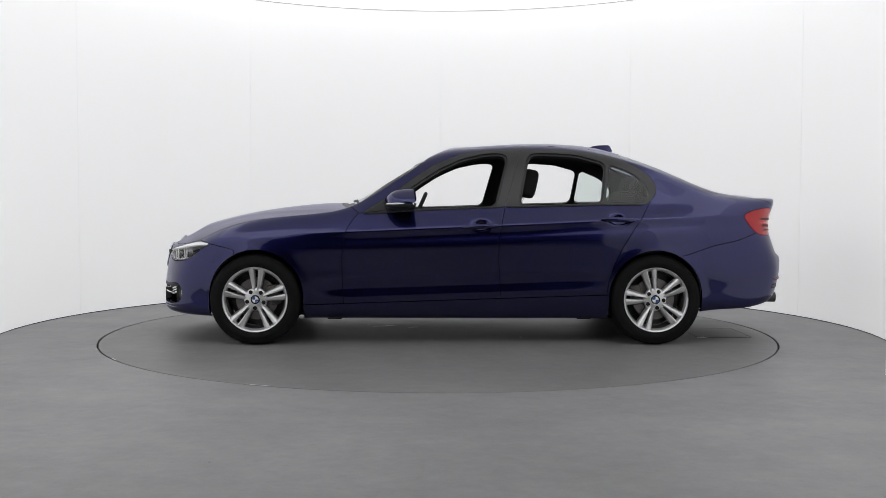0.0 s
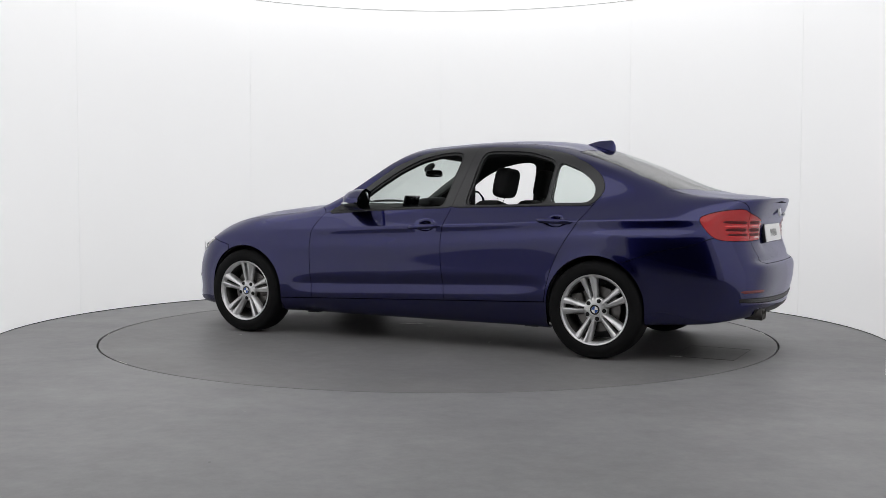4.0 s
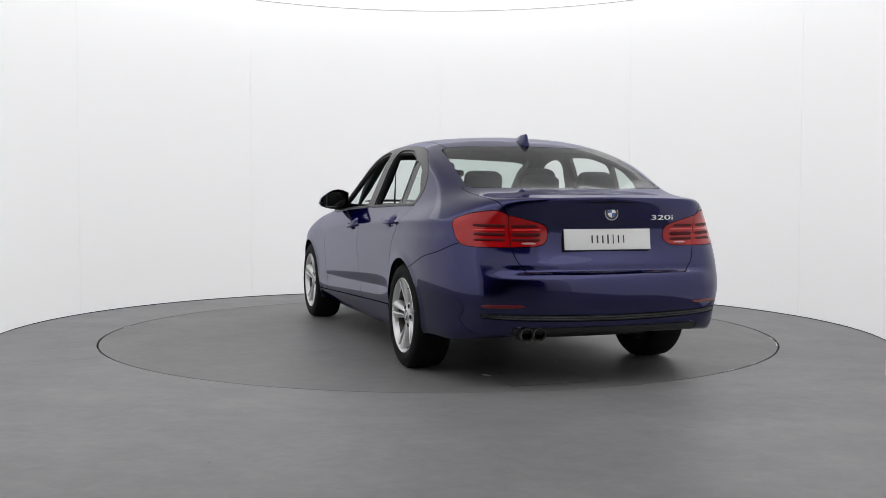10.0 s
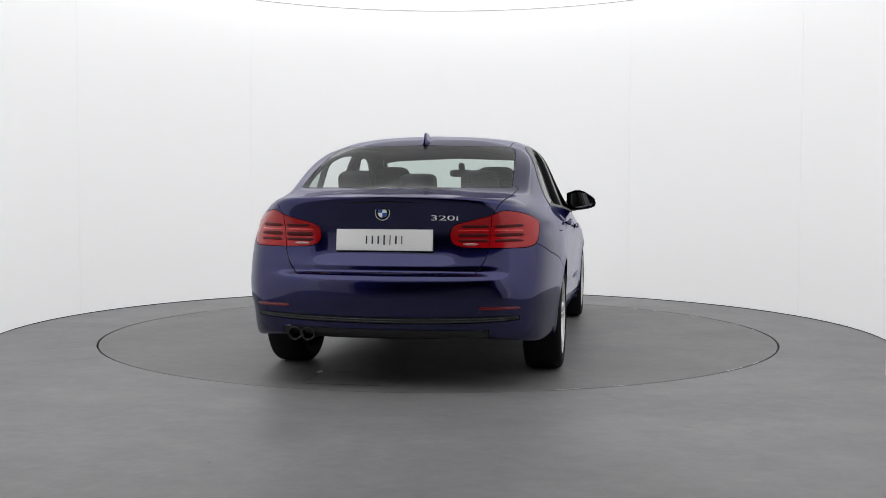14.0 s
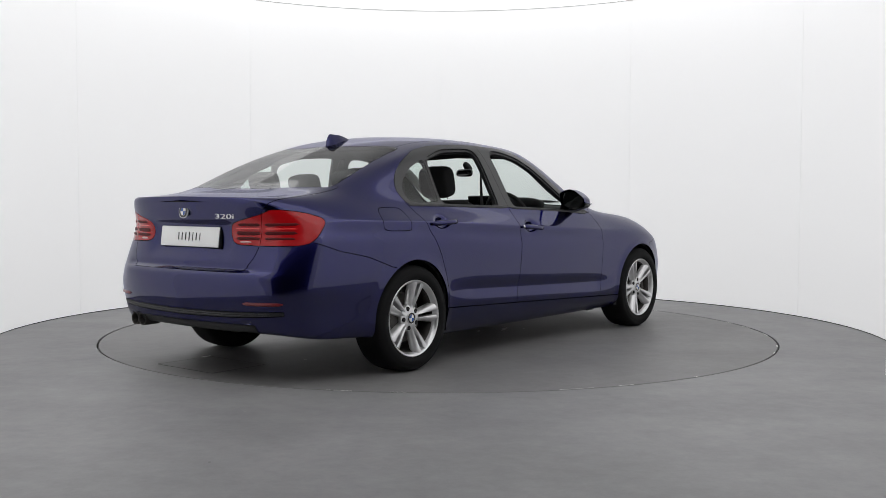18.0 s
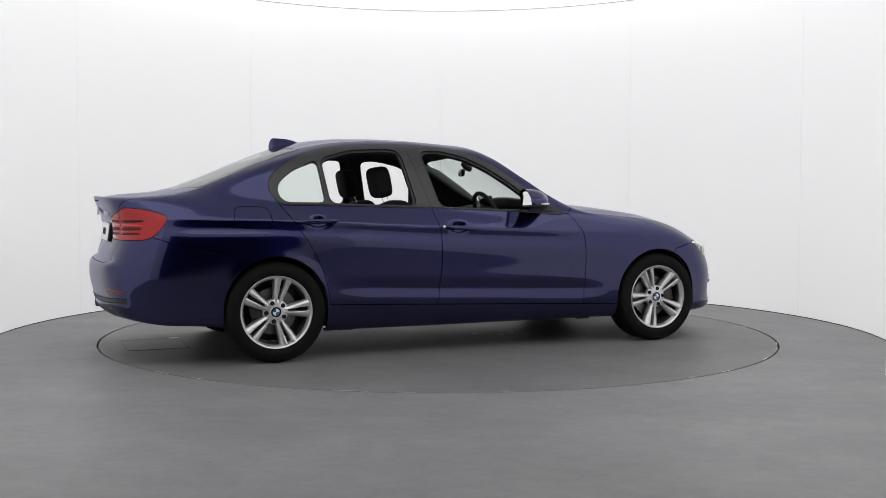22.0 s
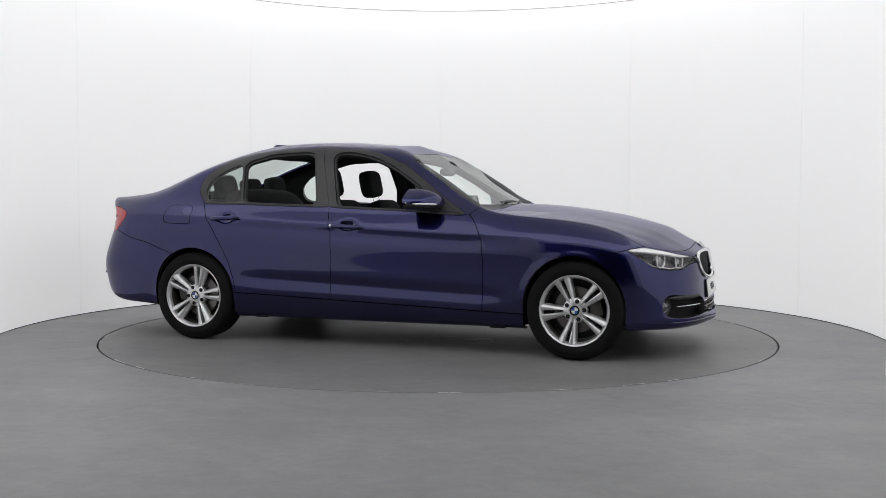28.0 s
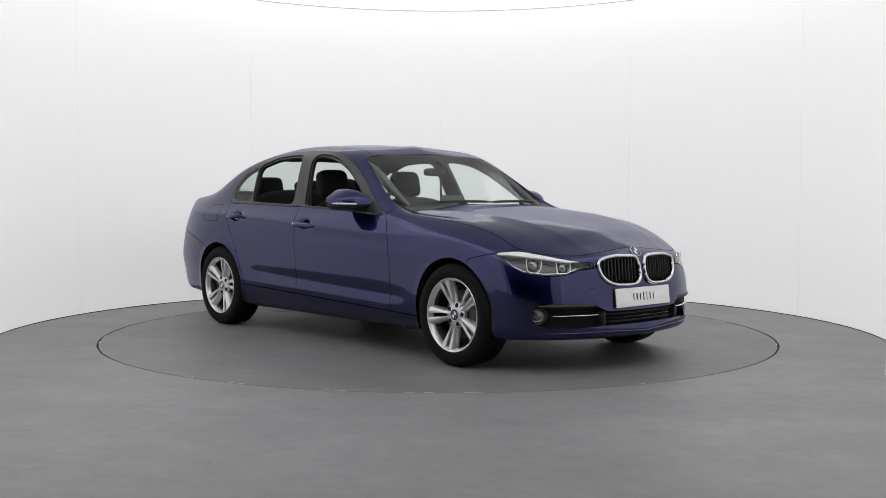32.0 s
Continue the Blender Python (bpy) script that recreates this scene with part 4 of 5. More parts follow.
def build_front():
    # kidney grilles: chrome surround, slats, dark back
    kx = [nose_x(*q) for q in ((.06, .60), (.34, .60), (.20, .54), (.20, .65))]
    bow, lean = (kx[0] - kx[1]) / (.34 ** 2 - .06 ** 2), (kx[2] - kx[3]) / .11
    face_x = lambda y, z: kx[0] + bow * (.06 ** 2 - y * y) - lean * (z - .60)
    for s in (1, -1):
        ring = []
        for y, z in KIDNEY:
            ring.append((face_x(y, z) + .004, s * y, z))
        grille = part("grille", sweep(ring, .0105, .0105, closed=True), M_CHROME, car, "chrome-framed kidney-shaped grille")
        bm = bmesh.new()
        vs = [bm.verts.new((face_x(y, z) - .060, s * y, z)) for y, z in KIDNEY]
        bm.faces.new(vs)
        part("grille_back", bm, M_BLACKHOLE, grille, "dark grille back")
        bm = bmesh.new()
        a = [bm.verts.new((face_x(y, z) - .001, s * y, z)) for y, z in KIDNEY]
        b = [bm.verts.new((face_x(y, z) - .062, s * y, z)) for y, z in KIDNEY]
        for i in range(len(a)):
            j = (i + 1) % len(a)
            bm.faces.new((a[i], a[j], b[j], b[i]))
        part("grille_wall", bm, M_GLOSSBLACK, grille)
        for k in range(11):
            y = .050 + k * .0285
            zs = [z for yy, z in KIDNEY if abs(yy - y) < .022]
            lo, hi = min(zs) + .006, max(zs) - .006
            if hi - lo < .05:
                lo, hi = .54, .67
            x = face_x(y, .60) - .026
            boxed("slat", (.034, .0085, hi - lo), (x, s * y, (lo + hi) / 2), M_BLACK, grille, (0, -5, 0), .003)
        # dark block that links grille and headlight
        boxed("grille_link", (.035, .05, .028), (nose_x(.385, .634) - .012, s * .385, .634), M_GLOSSBLACK, car, (0, 0, -s * 16), .004, "gloss black link between grille and headlight")
        # headlight innards
        hl = PARTS["headlight" + ("L" if s > 0 else "R")]
        for yy, xx, zz, r in ((.705, 1.905, .638, .036), (.555, 2.00, .622, .034)):
            m = Matrix.Translation((xx, s * yy, zz)) @ Matrix.Rotation(s * radians(22), 4, "Z")
            tube = part("projector", lathe([(r * .80, .0), (r * .92, .010), (r * .96, .004), (r * .95, -.03), (r * .80, -.03)], 32, "x"), M_DARKCHROME, hl, "projector bezel")
            tube.matrix_basis = m
            lens = part("lens", lathe([(.0001, .016), (r * .4, .013), (r * .7, .006), (r * .82, -.004)], 24, "x"), M_LENS, hl, "glass projector lens")
            lens.matrix_basis = m
            ring = [(-1.25, 1.1), (-1.35, .2), (-1.15, -.75), (-.55, -1.2), (.55, -1.2), (1.15, -.75), (1.35, .2), (1.25, 1.1)]
            half = part("light_ring", sweep([(.016, r * u, r * w) for u, w in ring], .0050), M_WHITE, hl, "white light ring")
            half.matrix_basis = m
        part("strip", sweep([(x - .02, s * (y - .012), z) for x, y, z in ((2.02, .52, .642), (2.06, .45, .641), (2.08, .40, .638))], .008, .005), M_CHROME, hl, "bright inner strip")
        part("lower_line", sweep([(x - .012, s * (y - .008), z + .006) for x, y, z in ((1.80, .81, .655), (1.84, .80, .628), (1.892, .765, .597), (1.977, .68, .582), (2.045, .565, .585), (2.066, .50, .612))], .007, .005), M_CHROME, hl)
        # lower intake: back, chrome blade, fog lamp
        fog = part("fog_lamp", lathe([(.0001, .014), (.02, .012), (.034, .002), (.040, .006), (.046, 0), (.046, -.05)], 32, "x"), M_FOG, car, "round fog lamp")
        fog.matrix_basis = Matrix.Translation((1.940, s * .705, .350)) @ Matrix.Rotation(s * radians(40), 4, "Z")
        part("bezel", lathe([(.046, -.03), (.046, .004), (.056, .008), (.064, -.002), (.066, -.03)], 32, "x"), M_BLACK, fog)
        blade = [(nose_x(y, .346) - .012, s * y, .346) for y in (.655, .60, .53, .46, .40, .355)]
        part("chrome_blade", sweep(blade, .012, .0065), M_CHROME, car, "satin chrome blade in the air intake")
        brow2 = [(nose_x(y, .405) - .006, s * y, .404 - .03 * max(0, .45 - y)) for y in (.72, .66, .58, .50, .43, .38)]
        part("intake_brow", sweep(brow2, .014, .014), M_BLACK, car, "black plastic brow above the fog lamp")
        boxed("tow_cover_line", (.003, .06, .003), (nose_x(.41, .502) + .001, s * .41, .502), M_BLACK, car) if s < 0 else None
        # upright that parts the outer and middle intakes
        boxed("intake_post", (.05, .014, .085), (nose_x(.345, .32) - .022, s * .347, .322), M_BLACK, car, bevel=.003)
    for z in (.300, .322, .344):
        bar = [(nose_x(abs(y), z) - .016, y, z) for y in np.linspace(-.335, .335, 15)]
        part("intake_bar", sweep(bar, .012, .0045), M_BLACK if z != .322 else M_DARKCHROME, car, "black air intake bar")
    # plain near-black sheet paints the darkness inside the intakes
    bm = bmesh.new()
    ys = np.linspace(-.78, .78, 40)
    rows = [[bm.verts.new((nose_x(abs(y), .34) - .075, y, z)) for y in ys] for z in (.25, .44)]
    for i in range(len(ys) - 1):
        bm.faces.new((rows[0][i], rows[0][i + 1], rows[1][i + 1], rows[1][i]))
    part("intake_back", bm, M_BLACKHOLE, car, "black sheet for the darkness inside the air intakes")
    lip = [(nose_x(abs(y), .235) - .014, y, .232 + .012 * min(1, abs(y) / .3)) for y in np.linspace(-.70, .70, 41)]
    part("front_lip", sweep(lip, .022, .010), M_PAINT, car, "body-coloured front lip")
    # blank plates, front and rear: the letters are plain bars
    for x, z, turn, name in ((2.168, .436, -7, "front_plate"), (tail_x(0, .808) - .012, .808, 188, "rear_plate")):
        plate = new(name)
        plate.parent = car
        plate.matrix_basis = pose(x, 0, z, 0, turn if x > 0 else -7.5, 0 if x > 0 else 180)
        tagged(plate, "white show plate with dark characters")
        boxed("board", (.006, .524, .114), (0, 0, 0), M_PLATE, plate, bevel=.002)
        boxed("holder", (.02, .530, .120), (-.013, 0, 0), M_BLACK, plate, bevel=.003)
        for k in range(7):
            y = .096 - k * .032
            h = .052 if k not in (2, 3) else .062
            boxed("character_bar", (.002, .005 if k in (0, 2) else .008, h * .82), (.0038, y, .0), M_INK, plate)
    # badges
    roundel(car, Matrix.Translation((nose_x(0, .708) + .004, 0, .708)) @ Euler((0, radians(52), 0)).to_matrix().to_4x4() @ Matrix.Rotation(math.pi / 2, 4, "Z"), .039)
    roundel(car, Matrix.Translation((tail_x(0, .952) - .004, 0, .952)) @ Euler((0, radians(-84), 0)).to_matrix().to_4x4() @ Matrix.Rotation(-math.pi / 2, 4, "Z"), .040)
    t = bpy.data.curves.new("model_number", "FONT")
    t.body = "320i"
    t.size, t.extrude, t.align_x = .038, .002, "CENTER"
    t.materials.append(M_SILVER)
    ob = new("model_number", t)
    ob.parent = PARTS["boot_lid"]
    ob.matrix_basis = Matrix.Translation((tail_x(.327, .928) - .003, -.327, .914)) @ Euler((radians(88), 0, radians(-90 + 5))).to_matrix().to_4x4() @ Matrix.Diagonal((2.35, 1.0, 1, 1))
    tagged(ob, "chrome lettering on the boot lid")


NOSE = {}


def nose_x(y, z):
    """How far forward the skin is at a place of the nose."""
    if not NOSE:
        g = sculpt(body_grid(160, 120)).reshape(-1, 3)
        NOSE["p"] = g[g[:, 0] > 1.6]
        g2 = sculpt(body_grid(160, 120)).reshape(-1, 3)
        NOSE["t"] = g2[g2[:, 0] < -1.8]
    p = NOSE["p"]
    d = np.hypot(p[:, 1] - abs(y), p[:, 2] - z)
    k = np.argsort(d)[:14]
    a = np.c_[np.ones(14), p[k, 1] - abs(y), p[k, 2] - z]
    w = 1 / (d[k] + .01)
    return float(np.linalg.lstsq(a * w[:, None], p[k, 0] * w, rcond=None)[0][0])


def tail_x(y, z):
    nose_x(0, .6)
    p = NOSE["t"]
    d = np.hypot(p[:, 1] - abs(y), p[:, 2] - z)
    k = np.argsort(d)[:14]
    a = np.c_[np.ones(14), p[k, 1] - abs(y), p[k, 2] - z]
    w = 1 / (d[k] + .01)
    return float(np.linalg.lstsq(a * w[:, None], p[k, 0] * w, rcond=None)[0][0])


def build_rear():
    for s in (1, -1):
        pts = [(tail_x(y, .457) - .001, s * y, .457 + .002 * (y - .6)) for y in np.linspace(.510, .72, 11)]
        part("reflector", sweep(pts, .008, .010), M_REFLECTOR, car, "red reflector in the bumper")
        # thin light guides in the lenses, dark and bright by turns; the lowest is added to darken the lower half
        for z, h, mat in ((.884, .0100, M_REDDARK), (.861, .0045, M_REDLIGHT), (.836, .0120, M_REDDARK), (.806, .0090, M_REDDARK)):
            for y0, y1, side in ((.392, .555, "lid_light"), (.580, .730, "tail_light")):
                pts = [(tail_x(y, z) + .0010, s * y, z) for y in np.linspace(y0 + (.02 if z > .88 and y0 < .5 else 0), y1, 12)]
                part("light_guide", sweep(pts, .0028, h), mat, PARTS[side + ("L" if s > 0 else "R")], "dark red light guide" if mat is M_REDDARK else "bright red light guide")
        pts = [(tail_x(y, .788) - .0005, s * y, .788) for y in np.linspace(.42, .50, 5)]
        part("reversing_lamp", sweep(pts, .003, .006), M_PINK, PARTS["lid_light" + ("L" if s > 0 else "R")], "pale reversing lamp")
    for dz in (-.006, .006):
        pts = [(tail_x(abs(y), .386 + dz + .018 * (y / .7) ** 2), y, .386 + dz + .018 * (y / .7) ** 2) for y in np.linspace(-.66, .66, 41)]
        part("trim_rib", sweep(pts, .004, .0028), M_TRIMRIB, PARTS["rear_trim"])
    for y in (.415, .487):
        tip = part("exhaust_tip", lathe([(.027, .10), (.036, .10), (.038, .0), (.036, -.008), (.033, -.008), (.030, .0), (.028, .09), (.0001, .09)], 32, "x"), M_DARKMETAL, car, "round dark steel exhaust tip")
        tip.location = (-2.372, y, .303)
    part("silencer", cushion((.30, .95, .13), (-2.12, .05, .325)), M_BLACK, car, "dark exhaust silencer")
    # roof aerial: a low fin that slopes up to a blunt tail
    bm = bmesh.new()
    rows = []
    for x in np.linspace(-1.03, -1.245, 15):
        top = np.interp(x, [-1.245, -1.238, -1.215, -1.127, -1.08, -1.03], [1.408, 1.432, 1.447, 1.444, 1.434, 1.418])
        half = np.interp(x, [-1.245, -1.20, -1.12, -1.06, -1.03], [.014, .034, .040, .028, .008])
        base = np.interp(x, [-1.28, -1.02], [1.352, 1.412]) - .006
        rows.append([bm.verts.new((x, q * half, base + (top - base) * k)) for q, k in ((-1.5, 0), (-1.1, .14), (-.45, .40), (-.15, .94), (0, 1), (.15, .94), (.45, .40), (1.1, .14), (1.5, 0))])
    for p, q in zip(rows, rows[1:]):
        for i in range(8):
            bm.faces.new((p[i], p[i + 1], q[i + 1], q[i]))
    bm.faces.new(rows[0])
    bm.faces.new(rows[-1][::-1])
    part("roof_aerial", bm, M_PAINT, car, "body-coloured shark-fin aerial")


def build_sides():
    for s, n in ((1, "L"), (-1, "R")):
        for x0, x1, z0, z1, door in ((-1.252, -1.012, .878, .888, "rear_door"), (-.297, -.045, .840, .826, "front_door")):
            # bowed handle bar with its two feet
            pts = []
            for t in np.linspace(0, 1, 11):
                pts.append((x0 + (x1 - x0) * t, s * (.902 + .022 * math.sin(math.pi * t) ** .5), z0 + (z1 - z0) * t))
            part("handle", sweep(pts, .011, .016, steps=12), M_PAINT, PARTS[door + n], "body-coloured door handle")
        # belt line strip below the windows
        pts = [(x, s * (np.interp(x, [-1.38, -.4, .66], [.806, .822, .842])), np.interp(x, [-1.385, -1.0, -.37, .30, .675], [.990, .986, .970, .943, .917])) for x in np.linspace(-1.36, -.36, 16)]
        part("belt_strip", sweep(pts, .006, .008), M_TRIM, PARTS["rear_door" + n])
        pts = [(x, s * (np.interp(x, [-1.38, -.4, .66], [.806, .822, .842])), np.interp(x, [-1.385, -1.0, -.37, .30, .675], [.990, .986, .970, .943, .917])) for x in np.linspace(-.33, .63, 16)]
        part("belt_strip", sweep(pts, .006, .008), M_TRIM, PARTS["front_door" + n])
        # door mirror
        part("door_mirror", mirror_shell(s), M_PAINT, PARTS["front_door" + n], "body-coloured door mirror cap")
        part("mirror_base", mirror_base(s), M_BLACK, PARTS["front_door" + n], "black mirror foot")
        bm = bmesh.new()
        o = rounded([(.835, .962), (.832, 1.058), (.87, 1.078), (.95, 1.074), (1.0, 1.052), (1.018, 1.01), (1.005, .968), (.96, .955)], 2, .03)
        vs = [bm.verts.new((.312 - .10 * (u - .92), s * u, w)) for u, w in o]
        bm.faces.new(vs)
        ex = bmesh.ops.extrude_face_region(bm, geom=bm.faces[:])
        bmesh.ops.translate(bm, vec=(.006, 0, 0), verts=[q for q in ex["geom"] if isinstance(q, bmesh.types.BMVert)])
        part("mirror_glass", bm, M_MIRROR, PARTS["front_door" + n], "mirror glass", smooth=False)
        pts = [mirror_point(t, 1.0, s, .004) for t in np.linspace(.45, .985, 12)]
        part("indicator", sweep(pts, .007, .0065), M_WHITE, PARTS["front_door" + n], "pale indicator strip on the mirror")
        # key hole cover on the driver's handle
        if s < 0:
            part("lock_cap", cushion((.022, .010, .022), (-.290, s * .915, .840), power=2), M_CHROME, PARTS["front_door" + n])
    # wipers
    for y0, y1, x0 in ((-.50, .10, .80), (.06, .58, .77)):
        pts = [(x0 - .05 * t - .02 * math.sin(t * math.pi), y0 + (y1 - y0) * t, 1.002 + .006 * math.sin(t * 3)) for t in np.linspace(0, 1, 9)]
        part("wiper", sweep(pts, .007, .009), M_BLACK, car, "black windscreen wiper")


def mirror_point(u, v, s, out=0.0, lower=False):
    """A place on the mirror's housing: u from the door outwards, v from its rear edge over the cap (or the base) to the front."""
    end = (1 - u ** 3.2) ** .42 if u < 1 else 0.0
    y = .812 + .222 * u
    rear = .300 - .10 * (u - .5) * .222
    front = rear + .02 + (.185 - .02 * u) * (.12 + .88 * end) - .01
    mid = .986 + .006 * u
    if lower:
        far = mid - (.042 + .006 * math.sin(math.pi * u)) * (.25 + .75 * end)
    else:
        far = mid + (.078 + .030 * math.sin(math.pi * min(1, u * 1.1 + .05))) * (.12 + .88 * end)
    a = math.pi / 2 * v
    return rear + (front + out - rear) * math.sin(a) ** .75, s * (y + out * u), mid + (far - mid) * max(0.0, math.cos(a)) ** .65


def mirror_half(s, lower):
    bm = bmesh.new()
    rows = [[bm.verts.new(mirror_point(u, v, s, lower=lower)) for v in np.linspace(0, 1, 9)] for u in (0, .06, .14, .25, .38, .5, .62, .72, .81, .88, .94, .98, 1)]
    for p, q in zip(rows, rows[1:]):
        for i in range(8):
            bm.faces.new((p[i], p[i + 1], q[i + 1], q[i]))
    # inner end and the rear rim
    c0 = bm.verts.new((.33, rows[0][0].co.y, .986))
    for i in range(8):
        bm.faces.new((c0, rows[0][i], rows[0][i + 1]))
    back = [bm.verts.new(p[0].co + Vector((.014, 0, .006 if lower else -.006))) for p in rows]
    for i in range(len(rows) - 1):
        bm.faces.new((rows[i][0], rows[i + 1][0], back[i + 1], back[i]))
    return bm


def mirror_shell(s):
    return mirror_half(s, False)


def mirror_base(s):
    bm = mirror_half(s, True)
    foot = sweep([(.40, s * .92, .957), (.42, s * .88, .952), (.45, s * .845, .950), (.47, s * .805, .955)], .04, .018)
    me = bpy.data.meshes.new("foot")
    foot.to_mesh(me)
    foot.free()
    bm.from_mesh(me)
    # black triangle where the mirror meets the window frame
    vs = [bm.verts.new(p) for p in ((.40, s * .835, .962), (.655, s * .847, .925), (.50, s * .800, 1.012), (.41, s * .795, 1.01))]
    bm.faces.new(vs)
    return bm


def build_cabin():
    for y in (.37, -.37):
        seat = new("front_seat")
        seat.parent = car
        tagged(seat, "black cloth front seat with a headrest")
        part("seat_cushion", cushion((.52, .50, .18), (-.02, y, .50), (0, -8, 0)), M_CLOTH, seat)
        part("backrest", cushion((.17, .49, .60), (-.37, y, .72), (0, -20, 0), 5.0), M_CLOTH, seat)
        part("headrest", cushion((.115, .265, .215), (-.555, y, 1.138), (0, -12, 0), 4.2), M_CLOTH, seat)
        for dy in (-.06, .06):
            part("headrest_post", sweep([(-.470, y + dy, .93), (-.545, y + dy, 1.10)], .006), M_CHROME, seat)
    bench = new("rear_bench")
    bench.parent = car
    tagged(bench, "black cloth rear bench with three headrests")
    part("seat_cushion", cushion((.52, 1.30, .20), (-.95, 0, .52)), M_CLOTH, bench)
    part("backrest", cushion((.18, 1.30, .62), (-1.27, 0, .80), (0, -24, 0)), M_CLOTH, bench)
    for y, z in ((.385, 1.125), (0, 1.105), (-.385, 1.125)):
        part("headrest", cushion((.10, .235, .165), (-1.44, y, z - .010), (0, -14, 0), 4.6), M_CLOTH, bench)
    part("parcel_shelf", box(bmesh.new(), (.45, 1.25, .03), (-1.66, 0, 1.00), bevel=.01), M_LINING, car, "dark parcel shelf")
    # dashboard across the cabin, hood over the instruments on the right
    bm = bmesh.new()
    prof = [(.40, .70), (.36, .80), (.38, .90), (.42, .955), (.52, .985), (.66, .985), (.80, .955), (.82, .70)]
    ys = np.linspace(-.72, .72, 21)
    rows = [[bm.verts.new((x, y, z - .03 * (abs(y) / .72) ** 3)) for x, z in prof] for y in ys]
    for p, q in zip(rows, rows[1:]):
        for i in range(len(prof) - 1):
            bm.faces.new((p[i], p[i + 1], q[i + 1], q[i]))
    part("dashboard", bm, M_DASH, car, "black dashboard")
    part("instrument_hood", cushion((.20, .36, .09), (.46, -.37, .985), (0, 8, 0)), M_DASH, car, "hood over the instruments")
    boxed("display", (.02, .22, .09), (.44, 0, 1.005), M_GLOSSBLACK, car, (0, -14, 0), .006, "dark centre display")
    part("centre_console", cushion((.9, .26, .22), (.05, 0, .52)), M_DASH, car, "black centre console")
    wheel = new("steering_wheel")
    wheel.parent = car
    wheel.matrix_basis = Matrix.Translation((.285, -.37, .895)) @ Euler((0, radians(66), 0)).to_matrix().to_4x4()
    tagged(wheel, "black three-spoke steering wheel")
    part("wheel_rim", sweep([(.185 * math.cos(a), .185 * math.sin(a), 0) for a in np.linspace(0, 2 * math.pi, 49)[:-1]], .016, closed=True), M_DASH, wheel)
    part("boss", cushion((.13, .16, .06), (.0, 0, -.01), power=2.6), M_DASH, wheel)
    for a in (90, 270, 0):
        c, q = math.cos(radians(a)), math.sin(radians(a))
        part("wheel_spoke", sweep([(.05 * c, .05 * q, -.005), (.18 * c, .18 * q, 0)], .018, .008), M_DASH, wheel)
    part("steering_column", sweep([(.30, -.37, .88), (.52, -.37, .80)], .04), M_DASH, car)
    # rear-view mirror with its foot
    part("interior_mirror", cushion((.032, .185, .058), (.235, 0, 1.222), (0, 8, -14), 3.8), M_GLOSSBLACK, car, "interior mirror")
    part("mirror_foot", cushion((.10, .05, .05), (.275, 0, 1.268), (0, 35, 0), 2.5), M_DASH, car)
    for s in (1, -1):
        # pillar linings and door tops
        part("pillar_lining", sweep([(.70, s * .635, .97), (.48, s * .625, 1.10), (.28, s * .60, 1.225), (.08, s * .575, 1.315)], .03, .035), M_PILLAR, car, "grey windscreen pillar lining")
        part("pillar_lining", sweep([(-.38, s * .765, .95), (-.42, s * .70, 1.15), (-.46, s * .625, 1.32)], .05, .028), M_LINING, car, "dark middle pillar lining")
        part("door_card", cushion((1.08, .07, .62), (.20, s * .795, .645)), M_DASH, PARTS["front_door" + ("L" if s > 0 else "R")], "black door card")
        part("door_card", cushion((.80, .07, .60), (-.76, s * .785, .665)), M_DASH, PARTS["rear_door" + ("L" if s > 0 else "R")], "black door card")
        part("seat_belt", sweep([(-.44, s * .655, 1.22), (-.43, s * .66, .98), (-.40, s * .69, .6)], .004, .02), M_DASH, car, "black seat belt")
        part("divider", sweep([(-1.045, s * .797, .992), (-1.079, s * .700, 1.268)], .012, .014), M_TRIM, PARTS["rear_door" + ("L" if s > 0 else "R")], "black window divider")
    bm = box(bmesh.new(), (3.0, 1.30, .02), (-.35, 0, .27))
    part("cabin_floor", bm, M_LINING, car, "dark cabin floor")


HALVES = build_body()
build_arches()
build_front()
build_rear()
build_sides()
build_cabin()
for wx, s, turn in ((1.405, 1, 93), (-1.405, 1, 77), (1.405, -1, 67), (-1.405, -1, 103)):
    build_wheel(wx, s, turn)


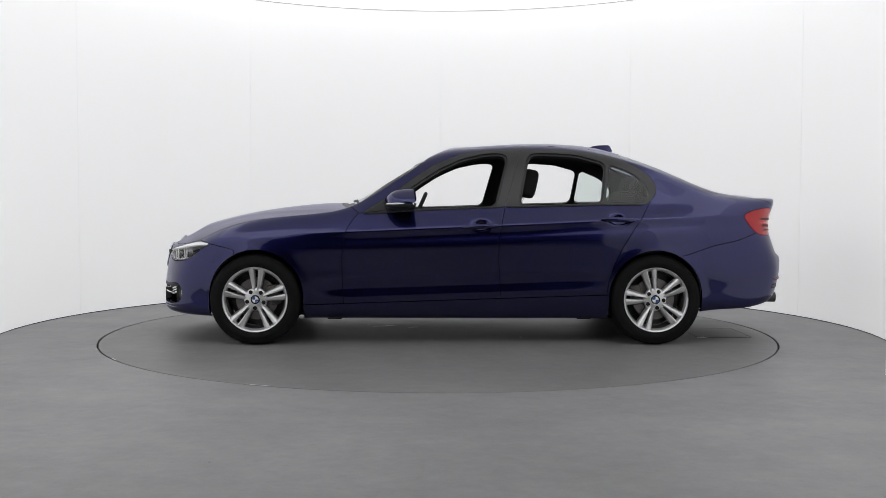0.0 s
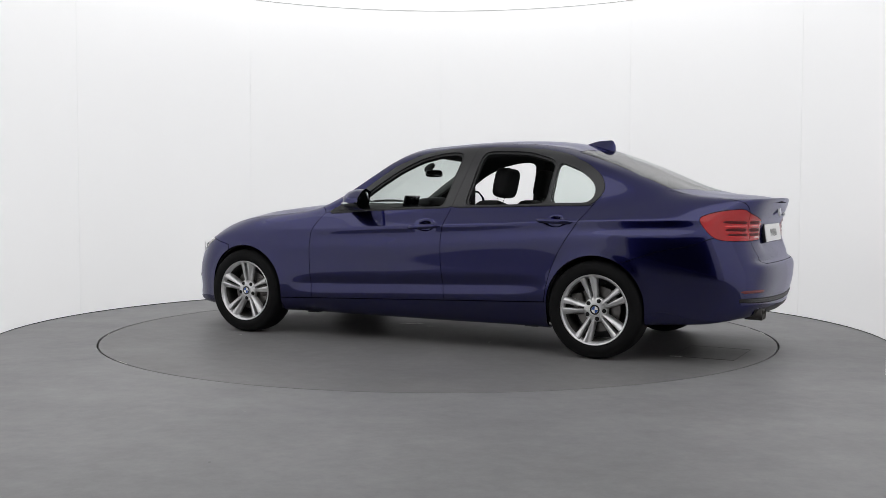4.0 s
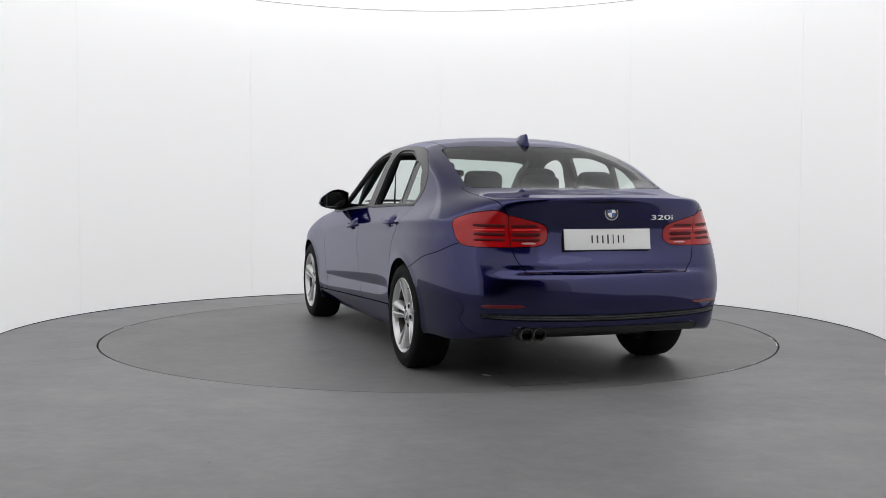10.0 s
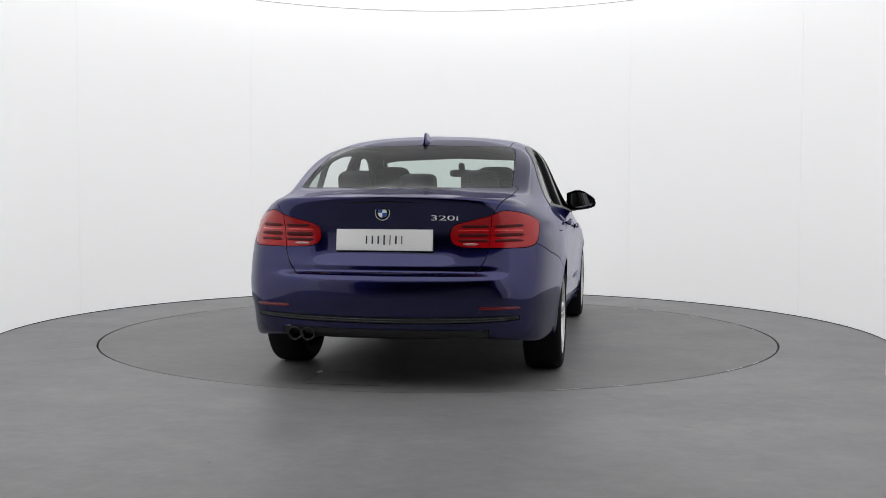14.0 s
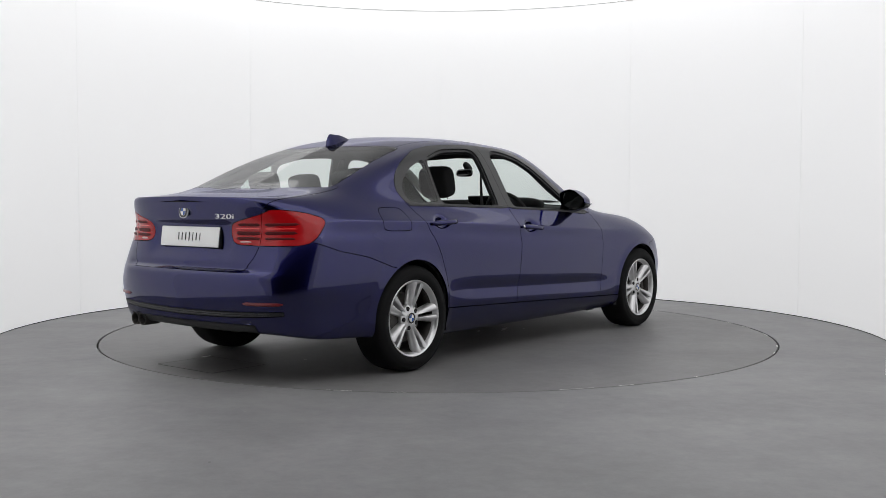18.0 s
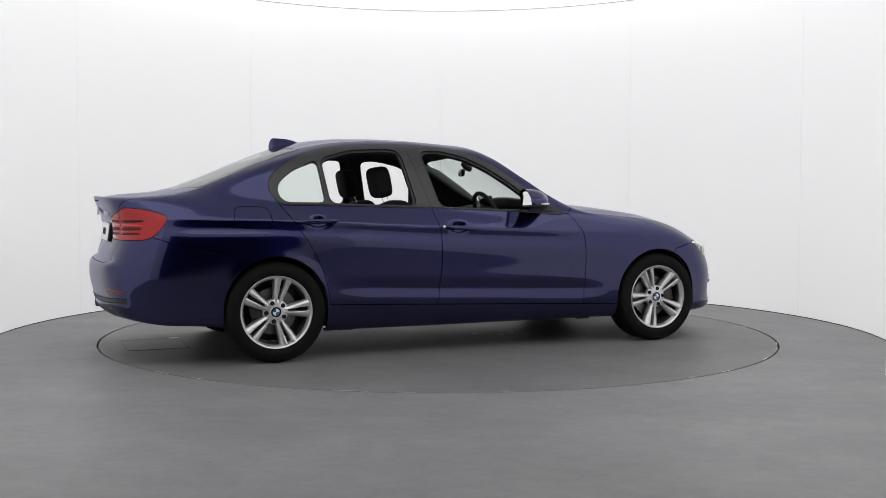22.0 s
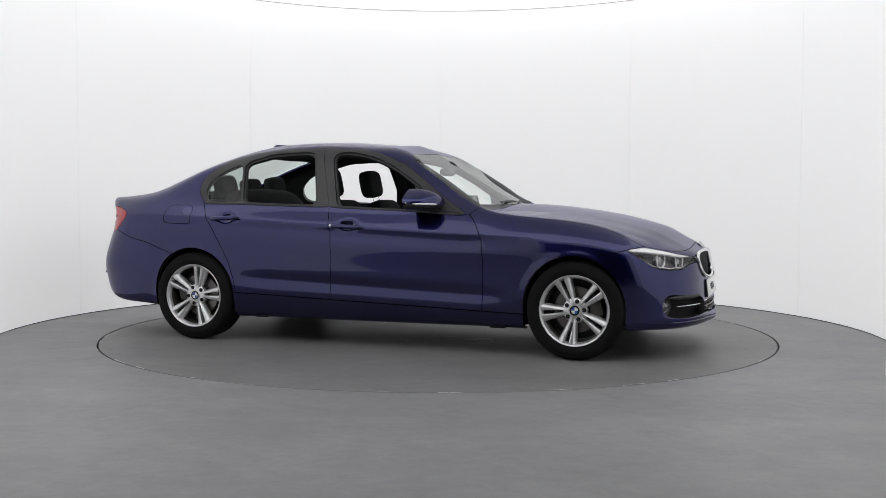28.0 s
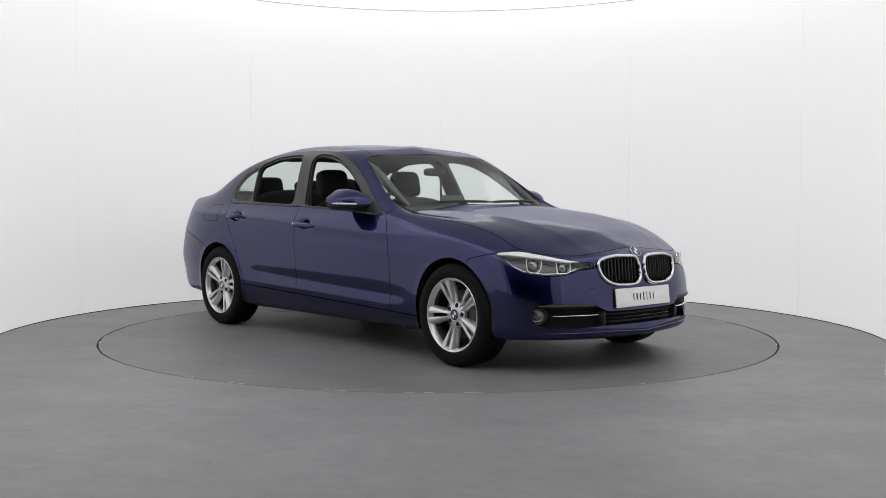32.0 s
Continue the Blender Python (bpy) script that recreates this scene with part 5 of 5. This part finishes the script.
# ---- marks on the turntable ----
def build_marks():
    # flush hatch with its joint
    bm = bmesh.new()
    box(bm, (.40, .52, .002), (-2.12, .09, .0012))
    part("hatch", bm, M_TABLE, turntable, "flush steel hatch in the turntable", smooth=False)
    for sx, sy, x, y in ((.40, .004, -2.12, -.172), (.40, .004, -2.12, .352), (.004, .52, -1.918, .09), (.004, .52, -2.322, .09)):
        boxed("joint", (sx, sy, .001), (x, y, .0026), M_SCUFFDARK, turntable)
    rnd = random.Random(4)
    for x, y, l, w, a in ((.42, -.32, .22, .034, 24), (.20, -.24, .09, .022, 30), (-1.95, .36, .09, .045, 10), (-1.63, -.23, .02, .012, 0), (.55, -.42, .05, .01, 60), (-.6, .35, .06, .008, 100), (1.2, .9, .03, .006, 40)):
        bm = bmesh.new()
        n = 12
        top = [bm.verts.new((l * (k / n - .5), w / 2 * (1 + .6 * rnd.uniform(-1, 1)) * math.sin(math.pi * (k + .6) / (n + 1.2)), 0)) for k in range(n + 1)]
        low = [bm.verts.new((l * (k / n - .5), -w / 2 * (1 + .6 * rnd.uniform(-1, 1)) * math.sin(math.pi * (k + .6) / (n + 1.2)), 0)) for k in range(n + 1)]
        for k in range(n):
            bm.faces.new((low[k], low[k + 1], top[k + 1], top[k]))
        ob = part("scuff", bm, M_SCUFF, turntable, "pale scuff mark", smooth=False)
        ob.matrix_basis = pose(x, y, .0032, 0, 0, a)
    # chipped paint along the rim
    for k in range(16):
        a = rnd.uniform(0, 2 * math.pi)
        bm = bmesh.new()
        w = rnd.uniform(.006, .03)
        for q in range(6):
            b, e = a + (q - 3) * w / 3, a + (q - 2) * w / 3
            d0, d1 = .003 + .006 * rnd.random(), .003 + .006 * rnd.random()
            bm.faces.new([bm.verts.new((r * math.cos(t), r * math.sin(t), .0006)) for r, t in ((2.4915, b), (2.4915, e), (2.4915 - d1, e), (2.4915 - d0, b))])
        part("chip", bm, M_SCUFF, turntable, "pale chip in the paint of the rim", smooth=False)


build_marks()


def motions():
    rows_car, rows_table = [], []
    for k in range(33):
        a = table_angle(k)
        c, s = math.cos(a), math.sin(a)
        rows_car.append((float(k), pose(c * CAR_X - s * CAR_Y, s * CAR_X + c * CAR_Y, 0, 0, 0, math.degrees(a))))
        rows_table.append((float(k), pose(0, 0, 0, 0, 0, math.degrees(a))))
    walk(car, rows_car)
    walk(turntable, rows_table)


motions()
